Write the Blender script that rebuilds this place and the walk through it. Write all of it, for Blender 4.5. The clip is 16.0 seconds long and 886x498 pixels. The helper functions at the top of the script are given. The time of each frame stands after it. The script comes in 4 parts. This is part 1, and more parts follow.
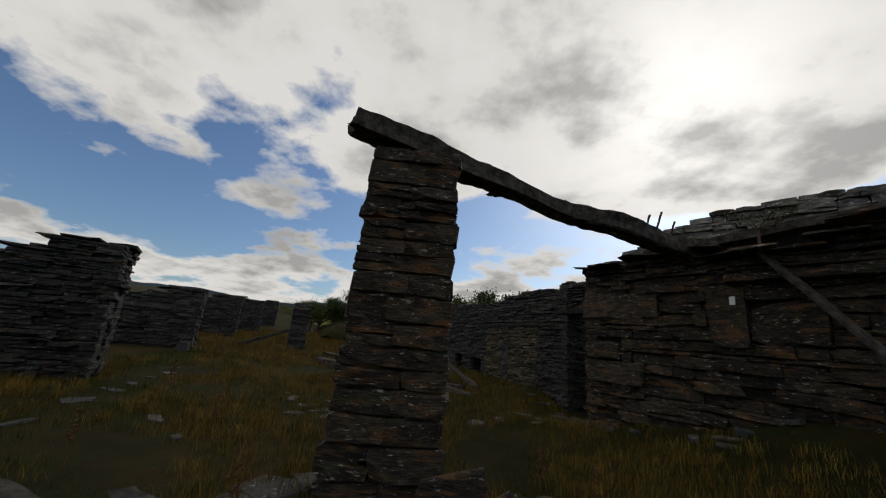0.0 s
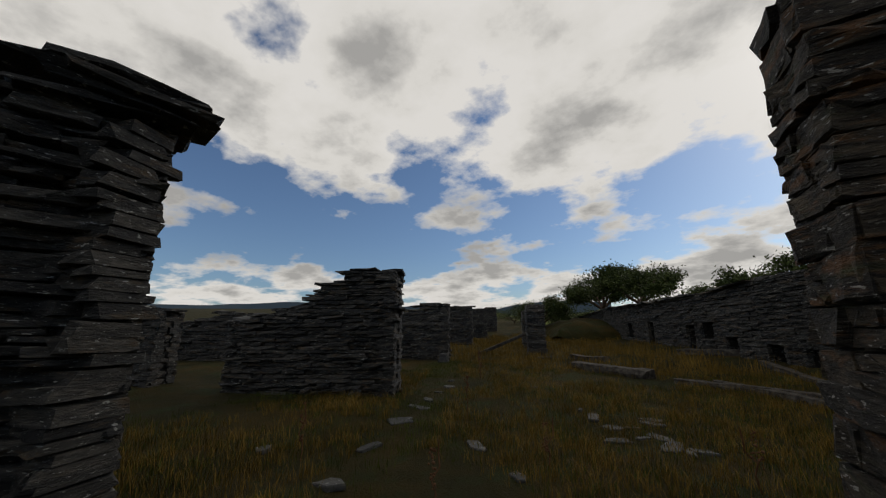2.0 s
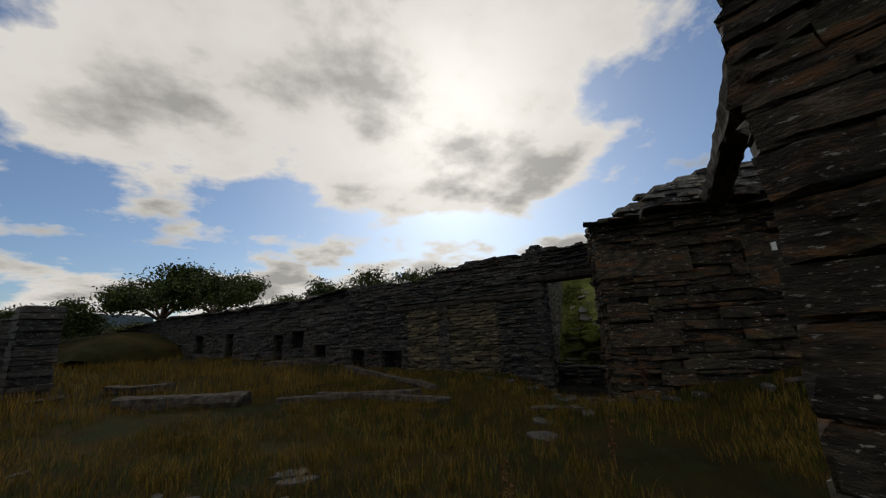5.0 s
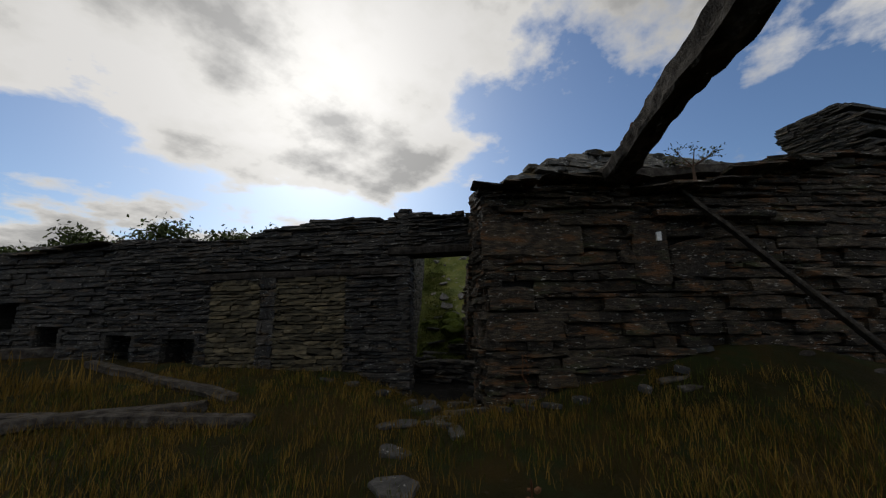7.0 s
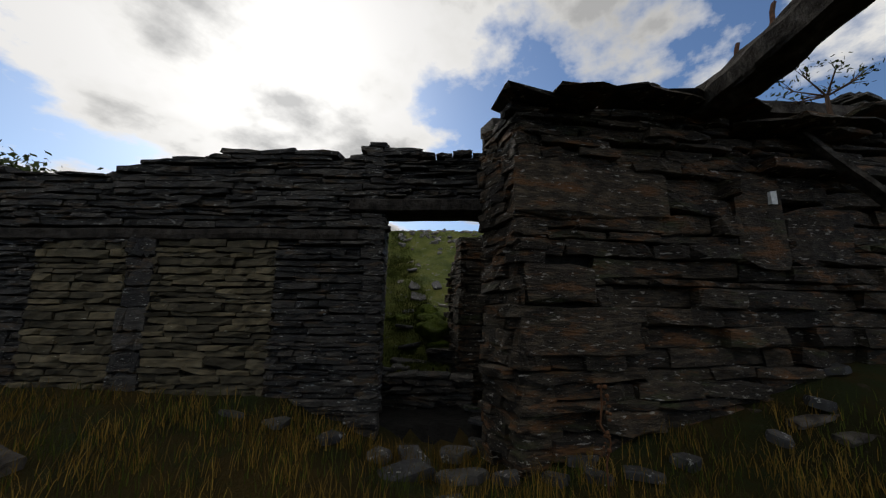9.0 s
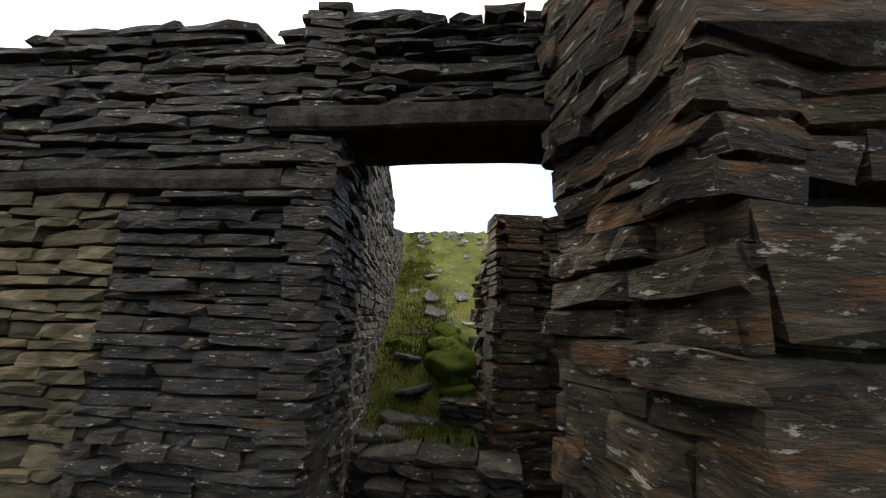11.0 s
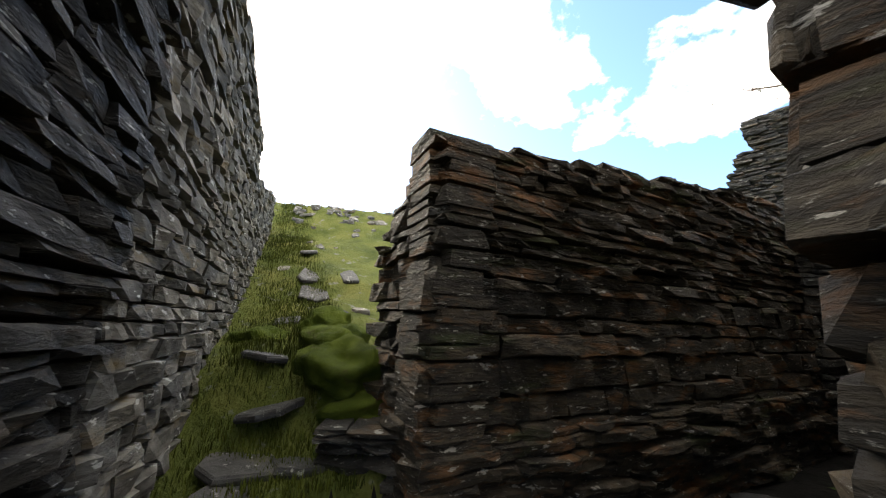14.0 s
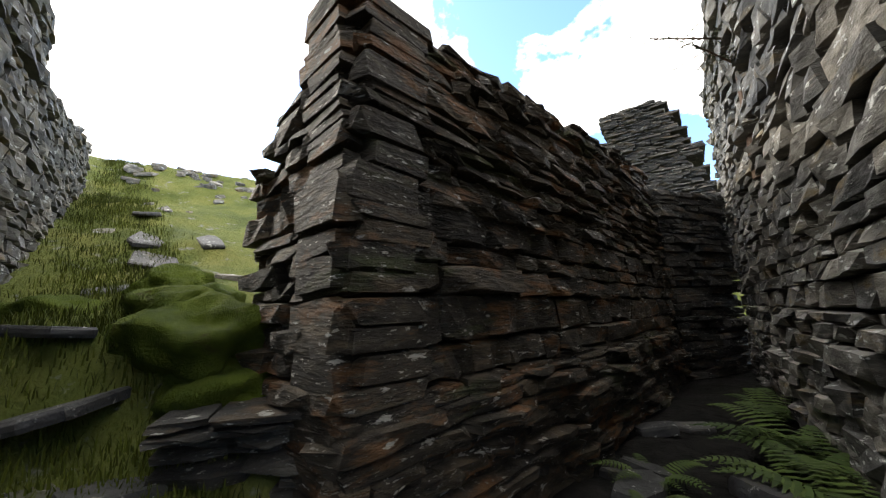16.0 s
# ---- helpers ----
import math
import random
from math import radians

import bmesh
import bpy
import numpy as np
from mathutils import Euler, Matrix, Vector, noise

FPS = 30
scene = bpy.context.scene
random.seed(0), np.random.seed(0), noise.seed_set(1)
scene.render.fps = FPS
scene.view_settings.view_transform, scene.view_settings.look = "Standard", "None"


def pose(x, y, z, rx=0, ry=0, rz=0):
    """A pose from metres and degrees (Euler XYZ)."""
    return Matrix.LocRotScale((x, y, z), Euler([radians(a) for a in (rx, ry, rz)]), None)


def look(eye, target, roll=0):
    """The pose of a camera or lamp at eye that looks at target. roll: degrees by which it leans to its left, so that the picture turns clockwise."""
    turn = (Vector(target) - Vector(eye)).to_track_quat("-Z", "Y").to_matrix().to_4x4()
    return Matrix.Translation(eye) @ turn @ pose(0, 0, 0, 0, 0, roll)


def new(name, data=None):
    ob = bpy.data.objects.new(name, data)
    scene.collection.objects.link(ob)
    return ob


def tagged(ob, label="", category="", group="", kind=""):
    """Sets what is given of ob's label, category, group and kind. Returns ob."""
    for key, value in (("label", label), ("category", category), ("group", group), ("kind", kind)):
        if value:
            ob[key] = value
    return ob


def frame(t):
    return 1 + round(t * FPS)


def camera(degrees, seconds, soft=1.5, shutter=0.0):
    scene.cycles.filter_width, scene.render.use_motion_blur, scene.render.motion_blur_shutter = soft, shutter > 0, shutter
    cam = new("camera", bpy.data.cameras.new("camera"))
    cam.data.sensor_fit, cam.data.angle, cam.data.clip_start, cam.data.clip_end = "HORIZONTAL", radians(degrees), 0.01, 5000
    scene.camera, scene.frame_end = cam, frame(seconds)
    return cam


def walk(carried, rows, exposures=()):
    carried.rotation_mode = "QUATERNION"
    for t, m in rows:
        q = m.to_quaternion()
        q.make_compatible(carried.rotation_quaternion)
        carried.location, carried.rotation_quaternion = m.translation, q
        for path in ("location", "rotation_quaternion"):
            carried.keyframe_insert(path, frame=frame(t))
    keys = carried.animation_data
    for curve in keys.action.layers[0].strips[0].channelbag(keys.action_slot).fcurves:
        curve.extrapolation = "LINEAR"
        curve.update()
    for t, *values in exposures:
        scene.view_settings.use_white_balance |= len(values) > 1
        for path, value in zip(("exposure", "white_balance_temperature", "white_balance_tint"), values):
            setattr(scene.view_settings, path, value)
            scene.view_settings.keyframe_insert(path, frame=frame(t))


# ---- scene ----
cam = camera(103.0, 16.0, soft=1.2)
PATH = [
    (0, (0.464, 0.451, 1.611), (0.303, 2.381, 2.112), 5.2),
    (0.5, (-0.273, 0.323, 1.589), (-0.715, 2.24, 1.925), 4.1),
    (1, (-0.662, 0.782, 1.574), (-1.465, 2.529, 2.126), 2.9),
    (1.5, (-0.971, 1.133, 1.625), (-2.216, 2.636, 2.063), 1.0),
    (2, (-1.518, 1.475, 1.612), (-2.64, 3.068, 2.064), -0.3),
    (2.5, (-2.044, 1.775, 1.697), (-3.081, 3.417, 2.174), -5.5),
    (3, (-2.475, 2.23, 1.57), (-3.513, 3.907, 1.901), -4.0),
    (3.5, (-2.665, 2.765, 1.601), (-3.289, 4.631, 1.963), -4.5),
    (4, (-2.739, 3.391, 1.507), (-2.537, 5.318, 2.004), -1.4),
    (4.5, (-2.994, 3.933, 1.598), (-2.122, 5.699, 1.946), -2.4),
    (4.7, (-3.012, 4.046, 1.56), (-2.09, 5.766, 1.996), -3.3),
    (6.8, (-1.754, 5.792, 1.478), (-0.309, 7.109, 1.899), 0.9),
    (7, (-1.567, 5.962, 1.487), (-0.007, 7.158, 1.856), -0.8),
    (7.5, (-1.266, 6.523, 1.577), (0.331, 7.63, 2.054), -2.2),
    (8, (-0.82, 6.972, 1.419), (0.782, 8.124, 1.742), 0.9),
    (8.5, (-0.39, 7.37, 1.469), (1.283, 8.389, 1.871), 0.9),
    (8.7, (-0.234, 7.541, 1.464), (1.476, 8.524, 1.796), 0.9),
    (10.8, (1.943, 8.766, 1.575), (3.559, 9.837, 2.065), 0.4),
    (11, (2.056, 8.86, 1.571), (3.661, 9.98, 1.982), 2.0),
    (11.5, (2.239, 9.052, 1.562), (4.045, 9.853, 1.873), -1.3),
    (12, (2.404, 9.211, 1.543), (4.272, 9.858, 1.844), -0.7),
    (12.5, (2.641, 9.362, 1.518), (4.435, 10.162, 1.894), -0.2),
    (13, (2.889, 9.499, 1.475), (4.669, 10.369, 1.75), -0.9),
    (13.5, (3.043, 9.639, 1.48), (4.925, 10.134, 1.939), 0.6),
    (14, (3.165, 9.715, 1.433), (5.05, 10.236, 1.852), 1.8),
    (14.5, (3.317, 9.752, 1.372), (5.145, 10.476, 1.741), 3.1),
    (15, (3.39, 9.874, 1.287), (5.339, 10.302, 1.423), 1.2),
    (15.5, (3.616, 9.941, 1.244), (5.606, 10.009, 1.433), -0.0),
    (16, (3.754, 10.018, 1.161), (5.718, 9.903, 1.524), -2.4),
]
walk(cam, [(t, look(eye, target, roll)) for t, eye, target, roll in PATH],
     exposures=[(0.0, -0.4, 6800, 10), (4.5, -0.45, 7000, 10), (7.0, -0.4, 6700, 10), (8.7, -0.3, 6600, 10), (10.8, 1.55, 7300, 10), (13.0, 2.1, 7300, 10), (16.0, 2.4, 6800, 10)])

# ---- sky and sun ----
SUN_AZ, SUN_EL = 58.0, 33.0
world = bpy.data.worlds.new("sky")
scene.world = world
world.use_nodes = True
wn, wl = world.node_tree.nodes, world.node_tree.links
wn.clear()
w_out = wn.new("ShaderNodeOutputWorld")
w_bg = wn.new("ShaderNodeBackground")
w_sky = wn.new("ShaderNodeTexSky")
w_sky.sky_type, w_sky.sun_disc = "NISHITA", False
w_sky.sun_elevation, w_sky.sun_rotation = radians(SUN_EL), radians(90 - SUN_AZ)
w_co = wn.new("ShaderNodeTexCoord")
w_sep = wn.new("ShaderNodeSeparateXYZ")
wl.new(w_co.outputs["Generated"], w_sep.inputs[0])


def wmath(op, a, b=0.0, c=None):
    n = wn.new("ShaderNodeMath")
    n.operation = op
    for i, v in enumerate((a, b) if c is None else (a, b, c)):
        if isinstance(v, (int, float)):
            n.inputs[i].default_value = v
        else:
            wl.new(v, n.inputs[i])
    return n.outputs[0]


# cloud layer: the direction projected on a flat layer overhead
den = wmath("ADD", wmath("MAXIMUM", w_sep.outputs[2], 0.0), 0.22)
w_cmb = wn.new("ShaderNodeCombineXYZ")
wl.new(wmath("DIVIDE", w_sep.outputs[0], den), w_cmb.inputs[0])
wl.new(wmath("DIVIDE", w_sep.outputs[1], den), w_cmb.inputs[1])


def wnoise(scale, detail, rough, shift):
    m = wn.new("ShaderNodeMapping")
    m.inputs["Location"].default_value = shift
    wl.new(w_cmb.outputs[0], m.inputs[0])
    n = wn.new("ShaderNodeTexNoise")
    n.inputs["Scale"].default_value, n.inputs["Detail"].default_value, n.inputs["Roughness"].default_value = scale, detail, rough
    wl.new(m.outputs[0], n.inputs["Vector"])
    return n.outputs[0]


def wramp(v, stops):
    r = wn.new("ShaderNodeValToRGB")
    e = r.color_ramp.elements
    e[0].position, e[0].color = stops[0][0], (*stops[0][1], 1)
    e[1].position, e[1].color = stops[-1][0], (*stops[-1][1], 1)
    for p, c in stops[1:-1]:
        e.new(p).color = (*c, 1)
    wl.new(v, r.inputs[0])
    return r.outputs[0]


sun_dir = Vector((math.cos(radians(SUN_AZ)) * math.cos(radians(SUN_EL)), math.sin(radians(SUN_AZ)) * math.cos(radians(SUN_EL)), math.sin(radians(SUN_EL))))
w_dot = wn.new("ShaderNodeVectorMath")
w_dot.operation = "DOT_PRODUCT"
w_dot.inputs[1].default_value = sun_dir
wl.new(w_co.outputs["Generated"], w_dot.inputs[0])
toward = wmath("MAXIMUM", w_dot.outputs["Value"], 0.0)
shape = wnoise(1.7, 12.0, 0.56, (3.1, 0.4, 0.0))
veil = wmath("ADD", shape, wmath("MULTIPLY", wmath("POWER", toward, 3.0), 0.13))
band = wramp(w_sep.outputs[2], [(0.0, (0.62,) * 3), (0.10, (0.58,) * 3), (0.19, (0.42,) * 3), (0.34, (0.45,) * 3), (0.46, (0.60,) * 3), (1.0, (0.64,) * 3)])
veil = wmath("ADD", veil, wmath("SUBTRACT", band, 0.5))
# clear sky opens towards the south-east
w_gap = wn.new("ShaderNodeVectorMath")
w_gap.operation = "DOT_PRODUCT"
w_gap.inputs[1].default_value = Vector((0.80, 0.10, 0.59)).normalized()
wl.new(w_co.outputs["Generated"], w_gap.inputs[0])
veil = wmath("SUBTRACT", veil, wmath("MULTIPLY", wmath("POWER", wmath("MAXIMUM", w_gap.outputs["Value"], 0.0), 9.0), 0.2))
cover = wramp(veil, [(0.485, (0, 0, 0)), (0.56, (1, 1, 1))])
body_n = wnoise(2.1, 6.0, 0.6, (0.7, 2.2, 1.0))
shade = wramp(wmath("ADD", wmath("MULTIPLY", wmath("SUBTRACT", shape, 0.48), 2.4), wmath("MULTIPLY", body_n, 0.5)),
              [(0.2, (1.0, 1.0, 1.0)), (0.36, (0.94, 0.94, 0.93)), (0.62, (0.50, 0.505, 0.51))])
glow = wmath("ADD", 0.92, wmath("MULTIPLY", wmath("POWER", toward, 30.0), 0.5))
w_mul = wn.new("ShaderNodeMix")
w_mul.data_type, w_mul.blend_type = "RGBA", "MULTIPLY"
w_mul.inputs[0].default_value = 1.0
wl.new(shade, w_mul.inputs[6])
wl.new(glow, w_mul.inputs[7])
w_blue = wn.new("ShaderNodeMix")
w_blue.data_type, w_blue.blend_type = "RGBA", "MULTIPLY"
w_blue.inputs[0].default_value = 1.0
w_blue.inputs[7].default_value = (0.080, 0.100, 0.125, 1)
wl.new(w_sky.outputs[0], w_blue.inputs[6])
w_mix = wn.new("ShaderNodeMix")
w_mix.data_type = "RGBA"
wl.new(cover, w_mix.inputs[0])
wl.new(w_blue.outputs[2], w_mix.inputs[6])
wl.new(w_mul.outputs[2], w_mix.inputs[7])
wl.new(w_mix.outputs[2], w_bg.inputs[0])
w_bg.inputs[1].default_value = 1.0
wl.new(w_bg.outputs[0], w_out.inputs[0])

sun = new("sun", bpy.data.lights.new("sun", "SUN"))
sun.data.energy, sun.data.angle, sun.data.color = 0.6, radians(10), (1.0, 0.95, 0.86)
sun.matrix_world = look(sun_dir * 50, (0, 0, 0))

# ---- materials ----
def material(name, stops, scale=6.0, rough=0.85, bump=0.3, rand=0.0, island=False, stretch=(1, 1, 1), fine=40.0, patch=None, dist=0.02, obj_stops=None, spec=0.12):
    m = bpy.data.materials.new(name)
    m.use_nodes = True
    n, l = m.node_tree.nodes, m.node_tree.links
    bsdf = n["Principled BSDF"]
    bsdf.inputs["Roughness"].default_value = rough
    bsdf.inputs["Specular IOR Level"].default_value = spec
    geo = n.new("ShaderNodeNewGeometry")
    mp = n.new("ShaderNodeMapping")
    mp.inputs["Scale"].default_value = stretch
    l.new(geo.outputs["Position"], mp.inputs[0])

    def noise_of(s, d=6.0, r=0.6):
        t = n.new("ShaderNodeTexNoise")
        t.inputs["Scale"].default_value, t.inputs["Detail"].default_value, t.inputs["Roughness"].default_value = s, d, r
        l.new(mp.outputs[0], t.inputs["Vector"])
        return t.outputs[0]

    def ramp_of(v, st):
        r = n.new("ShaderNodeValToRGB")
        e = r.color_ramp.elements
        e[0].position, e[0].color = st[0][0], (*st[0][1], 1)
        e[1].position, e[1].color = st[-1][0], (*st[-1][1], 1)
        for p, c in st[1:-1]:
            e.new(p).color = (*c, 1)
        l.new(v, r.inputs[0])
        return r.outputs[0]

    def mix_of(f, a, b, mode="MIX"):
        x = n.new("ShaderNodeMix")
        x.data_type, x.blend_type = "RGBA", mode
        for i, v in ((0, f), (6, a), (7, b)):
            if isinstance(v, (int, float)):
                x.inputs[i].default_value = v
            elif isinstance(v, tuple):
                x.inputs[i].default_value = (*v, 1)
            else:
                l.new(v, x.inputs[i])
        return x.outputs[2]

    col = ramp_of(noise_of(scale), stops)
    if rand:
        if island:
            r = geo.outputs["Random Per Island"]
        else:
            r = n.new("ShaderNodeObjectInfo").outputs["Random"]
        col = mix_of(rand, col, ramp_of(r, obj_stops or [(0.0, (0.35, 0.35, 0.36)), (0.5, (0.8, 0.78, 0.75)), (1.0, (1.5, 1.4, 1.25))]), "MULTIPLY")
    if patch:
        for (s, lo, hi, c) in patch:
            col = mix_of(ramp_of(noise_of(s, 8.0, 0.65), [(lo, (0, 0, 0)), (hi, (1, 1, 1))]), col, c)
    l.new(col, bsdf.inputs["Base Color"])
    if bump:
        b = n.new("ShaderNodeBump")
        b.inputs["Strength"].default_value, b.inputs["Distance"].default_value = bump, dist
        l.new(noise_of(fine, 10.0, 0.65), b.inputs["Height"])
        l.new(b.outputs[0], bsdf.inputs["Normal"])
    return m


LICHEN = [(2.6, 0.55, 0.68, (0.085, 0.055, 0.028)), (11.0, 0.615, 0.64, (0.34, 0.34, 0.31)), (30.0, 0.62, 0.66, (0.22, 0.22, 0.20))]
SL = [(0.3, (0.01364, 0.01302, 0.0124)), (0.5, (0.03844, 0.0372, 0.03534)), (0.72, (0.0837, 0.07936, 0.0713))]
slate = material("slate", SL, 7.0, 0.66, 1.0, 0.9, False, (1, 1, 4), 18.0, LICHEN, 0.04, None, 0.28)
slate_rest = material("slate_rest", SL, 7.0, 0.66, 1.0, 0.9, True, (1, 1, 4), 18.0, LICHEN, 0.04, None, 0.28)
WARM = [(0.3, (0.036, 0.03168, 0.0216)), (0.5, (0.09, 0.07776, 0.0504)), (0.72, (0.1584, 0.1368, 0.09))]
slate_warm = material("slate_warm", WARM, 5.0, 0.8, 0.8, 0.8, False, (1, 1, 4), 14.0, [(8.0, 0.66, 0.7, (0.42, 0.40, 0.32))])
slate_warm_rest = material("slate_warm_rest", WARM, 5.0, 0.8, 0.8, 0.8, True, (1, 1, 4), 14.0, [(8.0, 0.66, 0.7, (0.42, 0.40, 0.32))])
BIG = [(0.3, (0.01056, 0.00858, 0.00594)), (0.5, (0.04356, 0.03498, 0.02508)), (0.72, (0.1089, 0.08712, 0.0594))]
BLICH = [(2.2, 0.53, 0.64, (0.15, 0.07, 0.025)), (1.4, 0.57, 0.70, (0.06, 0.066, 0.026)), (8.0, 0.61, 0.635, (0.36, 0.34, 0.30)), (26.0, 0.62, 0.66, (0.20, 0.19, 0.165))]
block = material("block_stone", BIG, 6.0, 0.72, 1.0, 0.8, False, (1, 1, 4), 13.0, BLICH, 0.07, None, 0.26)
block_rest = material("block_stone_rest", BIG, 6.0, 0.72, 1.0, 0.8, True, (1, 1, 4), 13.0, BLICH, 0.07, None, 0.26)
pale_rest = material("pale_slate", [(0.3, (0.054, 0.0518, 0.0475)), (0.5, (0.14, 0.136, 0.124)), (0.7, (0.259, 0.254, 0.238))], 6.0, 0.75, 0.9, 0.7, True, (1, 1, 3), 14.0, [(9.0, 0.60, 0.63, (0.46, 0.46, 0.43)), (3.0, 0.56, 0.68, (0.13, 0.095, 0.045))])
pale = material("pale_slate_piece", [(0.3, (0.054, 0.0518, 0.0475)), (0.5, (0.14, 0.136, 0.124)), (0.7, (0.259, 0.254, 0.238))], 6.0, 0.75, 0.9, 0.7, False, (1, 1, 3), 14.0, [(9.0, 0.60, 0.63, (0.46, 0.46, 0.43)), (3.0, 0.56, 0.68, (0.13, 0.095, 0.045))])
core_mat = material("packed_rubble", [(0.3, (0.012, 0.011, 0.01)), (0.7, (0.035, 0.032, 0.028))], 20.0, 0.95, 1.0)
flag_mat = material("flagstone", [(0.3, (0.018, 0.018, 0.0186)), (0.55, (0.048, 0.048, 0.048)), (0.75, (0.09, 0.0888, 0.0852))], 7.0, 0.7, 0.9, 0.5, False, (1, 1, 1), 20.0, [(3.5, 0.6, 0.7, (0.05, 0.048, 0.02)), (16.0, 0.61, 0.64, (0.26, 0.26, 0.24))], 0.02, None, 0.3)
timber = material("weathered_timber", [(0.3, (0.0186, 0.0155, 0.0124)), (0.5, (0.0589, 0.05146, 0.0434)), (0.7, (0.1178, 0.1066, 0.09176))], 8.0, 0.85, 1.0, 0, False, (1, 1, 1), 25.0, [(2.0, 0.55, 0.7, (0.06, 0.05, 0.04))], 0.04)
# darker copy of the timber: the shadow on the lintels is in its colour
timber_shaded = material("shaded_timber", [(0.3, (0.0105, 0.0084, 0.007)), (0.5, (0.0315, 0.0266, 0.0217)), (0.7, (0.063, 0.056, 0.0476))], 9.0, 0.8, 1.0, 0, False, (1, 1, 1), 25.0, None, 0.04)
iron = material("rusty_iron", [(0.3, (0.04, 0.02, 0.012)), (0.7, (0.12, 0.055, 0.03))], 20.0, 0.8, 0.5)
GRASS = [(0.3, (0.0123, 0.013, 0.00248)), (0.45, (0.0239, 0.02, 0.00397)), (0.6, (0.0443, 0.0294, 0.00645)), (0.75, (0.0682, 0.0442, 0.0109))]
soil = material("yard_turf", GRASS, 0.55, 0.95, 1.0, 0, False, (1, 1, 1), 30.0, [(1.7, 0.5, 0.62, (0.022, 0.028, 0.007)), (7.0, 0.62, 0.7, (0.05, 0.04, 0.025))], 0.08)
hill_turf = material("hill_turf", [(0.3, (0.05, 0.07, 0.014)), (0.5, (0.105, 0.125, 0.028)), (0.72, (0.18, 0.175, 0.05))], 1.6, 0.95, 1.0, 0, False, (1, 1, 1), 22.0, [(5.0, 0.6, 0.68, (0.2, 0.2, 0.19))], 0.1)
# rubble with the gloom of the pit put into a near-black colour
shaded_floor_mat = material("shaded_rubble_floor", [(0.3, (0.00375, 0.0035, 0.003)), (0.7, (0.0175, 0.0163, 0.0145))], 7.0, 0.9, 1.0, 0, False, (1, 1, 1), 12.0, None, 0.08)
blade_dry = material("dry_grass", [(0.3, (0.0837, 0.0544, 0.00781)), (0.6, (0.186, 0.117, 0.0223)), (0.8, (0.298, 0.209, 0.0558))], 1.2, 0.8, 0, 0.6, True)
blade_green = material("green_grass", [(0.3, (0.0272, 0.0379, 0.00462)), (0.7, (0.0726, 0.0885, 0.0115))], 1.2, 0.8, 0, 0.6, True)
moss_mat = material("moss", [(0.3, (0.04, 0.06, 0.0064)), (0.6, (0.096, 0.128, 0.016)), (0.8, (0.16, 0.176, 0.036))], 5.0, 0.95, 1.0, 0, False, (1, 1, 1), 85.0, [(3.0, 0.58, 0.68, (0.06, 0.045, 0.02))], 0.05)
leaf_mat = material("leaf", [(0.3, (0.03, 0.045, 0.012)), (0.7, (0.085, 0.11, 0.03))], 1.5, 0.6, 0, 0.6, True)
fern_mat = material("fern", [(0.3, (0.0216, 0.0408, 0.0096)), (0.7, (0.0624, 0.0912, 0.0216))], 2.0, 0.6, 0, 0.4, True)
needle_mat = material("needle", [(0.3, (0.03, 0.05, 0.03)), (0.7, (0.08, 0.11, 0.06))], 2.0, 0.6, 0, 0.4, True)
bark = material("bark", [(0.3, (0.05, 0.032, 0.022)), (0.7, (0.15, 0.10, 0.07))], 8.0, 0.9, 1.0, 0, False, (1, 1, 0.3), 25.0)
stalk_mat = material("dead_stalk", [(0.3, (0.07, 0.03, 0.015)), (0.7, (0.14, 0.07, 0.035))], 8.0, 0.9, 0)
# hill colour with the blue haze of distance mixed in
far_hill_haze = material("far_hill_haze", [(0.3, (0.05, 0.075, 0.10)), (0.7, (0.075, 0.10, 0.12))], 0.01, 1.0, 0)
white_mat = material("lichen_white", [(0.3, (0.55, 0.55, 0.52)), (0.7, (0.75, 0.75, 0.72))], 20.0, 0.9, 0.4)

# ---- mesh helpers ----
rng = np.random.default_rng(7)


def mesh_from(name, verts, faces, mat, parent=None, label="", smooth=False):
    me = bpy.data.meshes.new(name)
    me.from_pydata([tuple(v) for v in verts], [], [tuple(f) for f in faces])
    me.update()
    me.materials.append(mat)
    if smooth:
        me.polygons.foreach_set("use_smooth", [True] * len(me.polygons))
    ob = new(name, me)
    if parent:
        ob.parent = parent
    if label:
        ob["label"] = label
    return ob


def part(name, bm, mat, parent=None, label="", smooth=False):
    me = bpy.data.meshes.new(name)
    bm.to_mesh(me)
    bm.free()
    me.materials.append(mat)
    if smooth:
        me.polygons.foreach_set("use_smooth", [True] * len(me.polygons))
    ob = new(name, me)
    if parent:
        ob.parent = parent
    if label:
        ob["label"] = label
    return ob


def thing(name, label, category, group="", kind="", at=(0, 0, 0)):
    ob = new(name)
    ob.location = at
    ob.empty_display_size = 0.1
    return tagged(ob, label, category, group, kind)


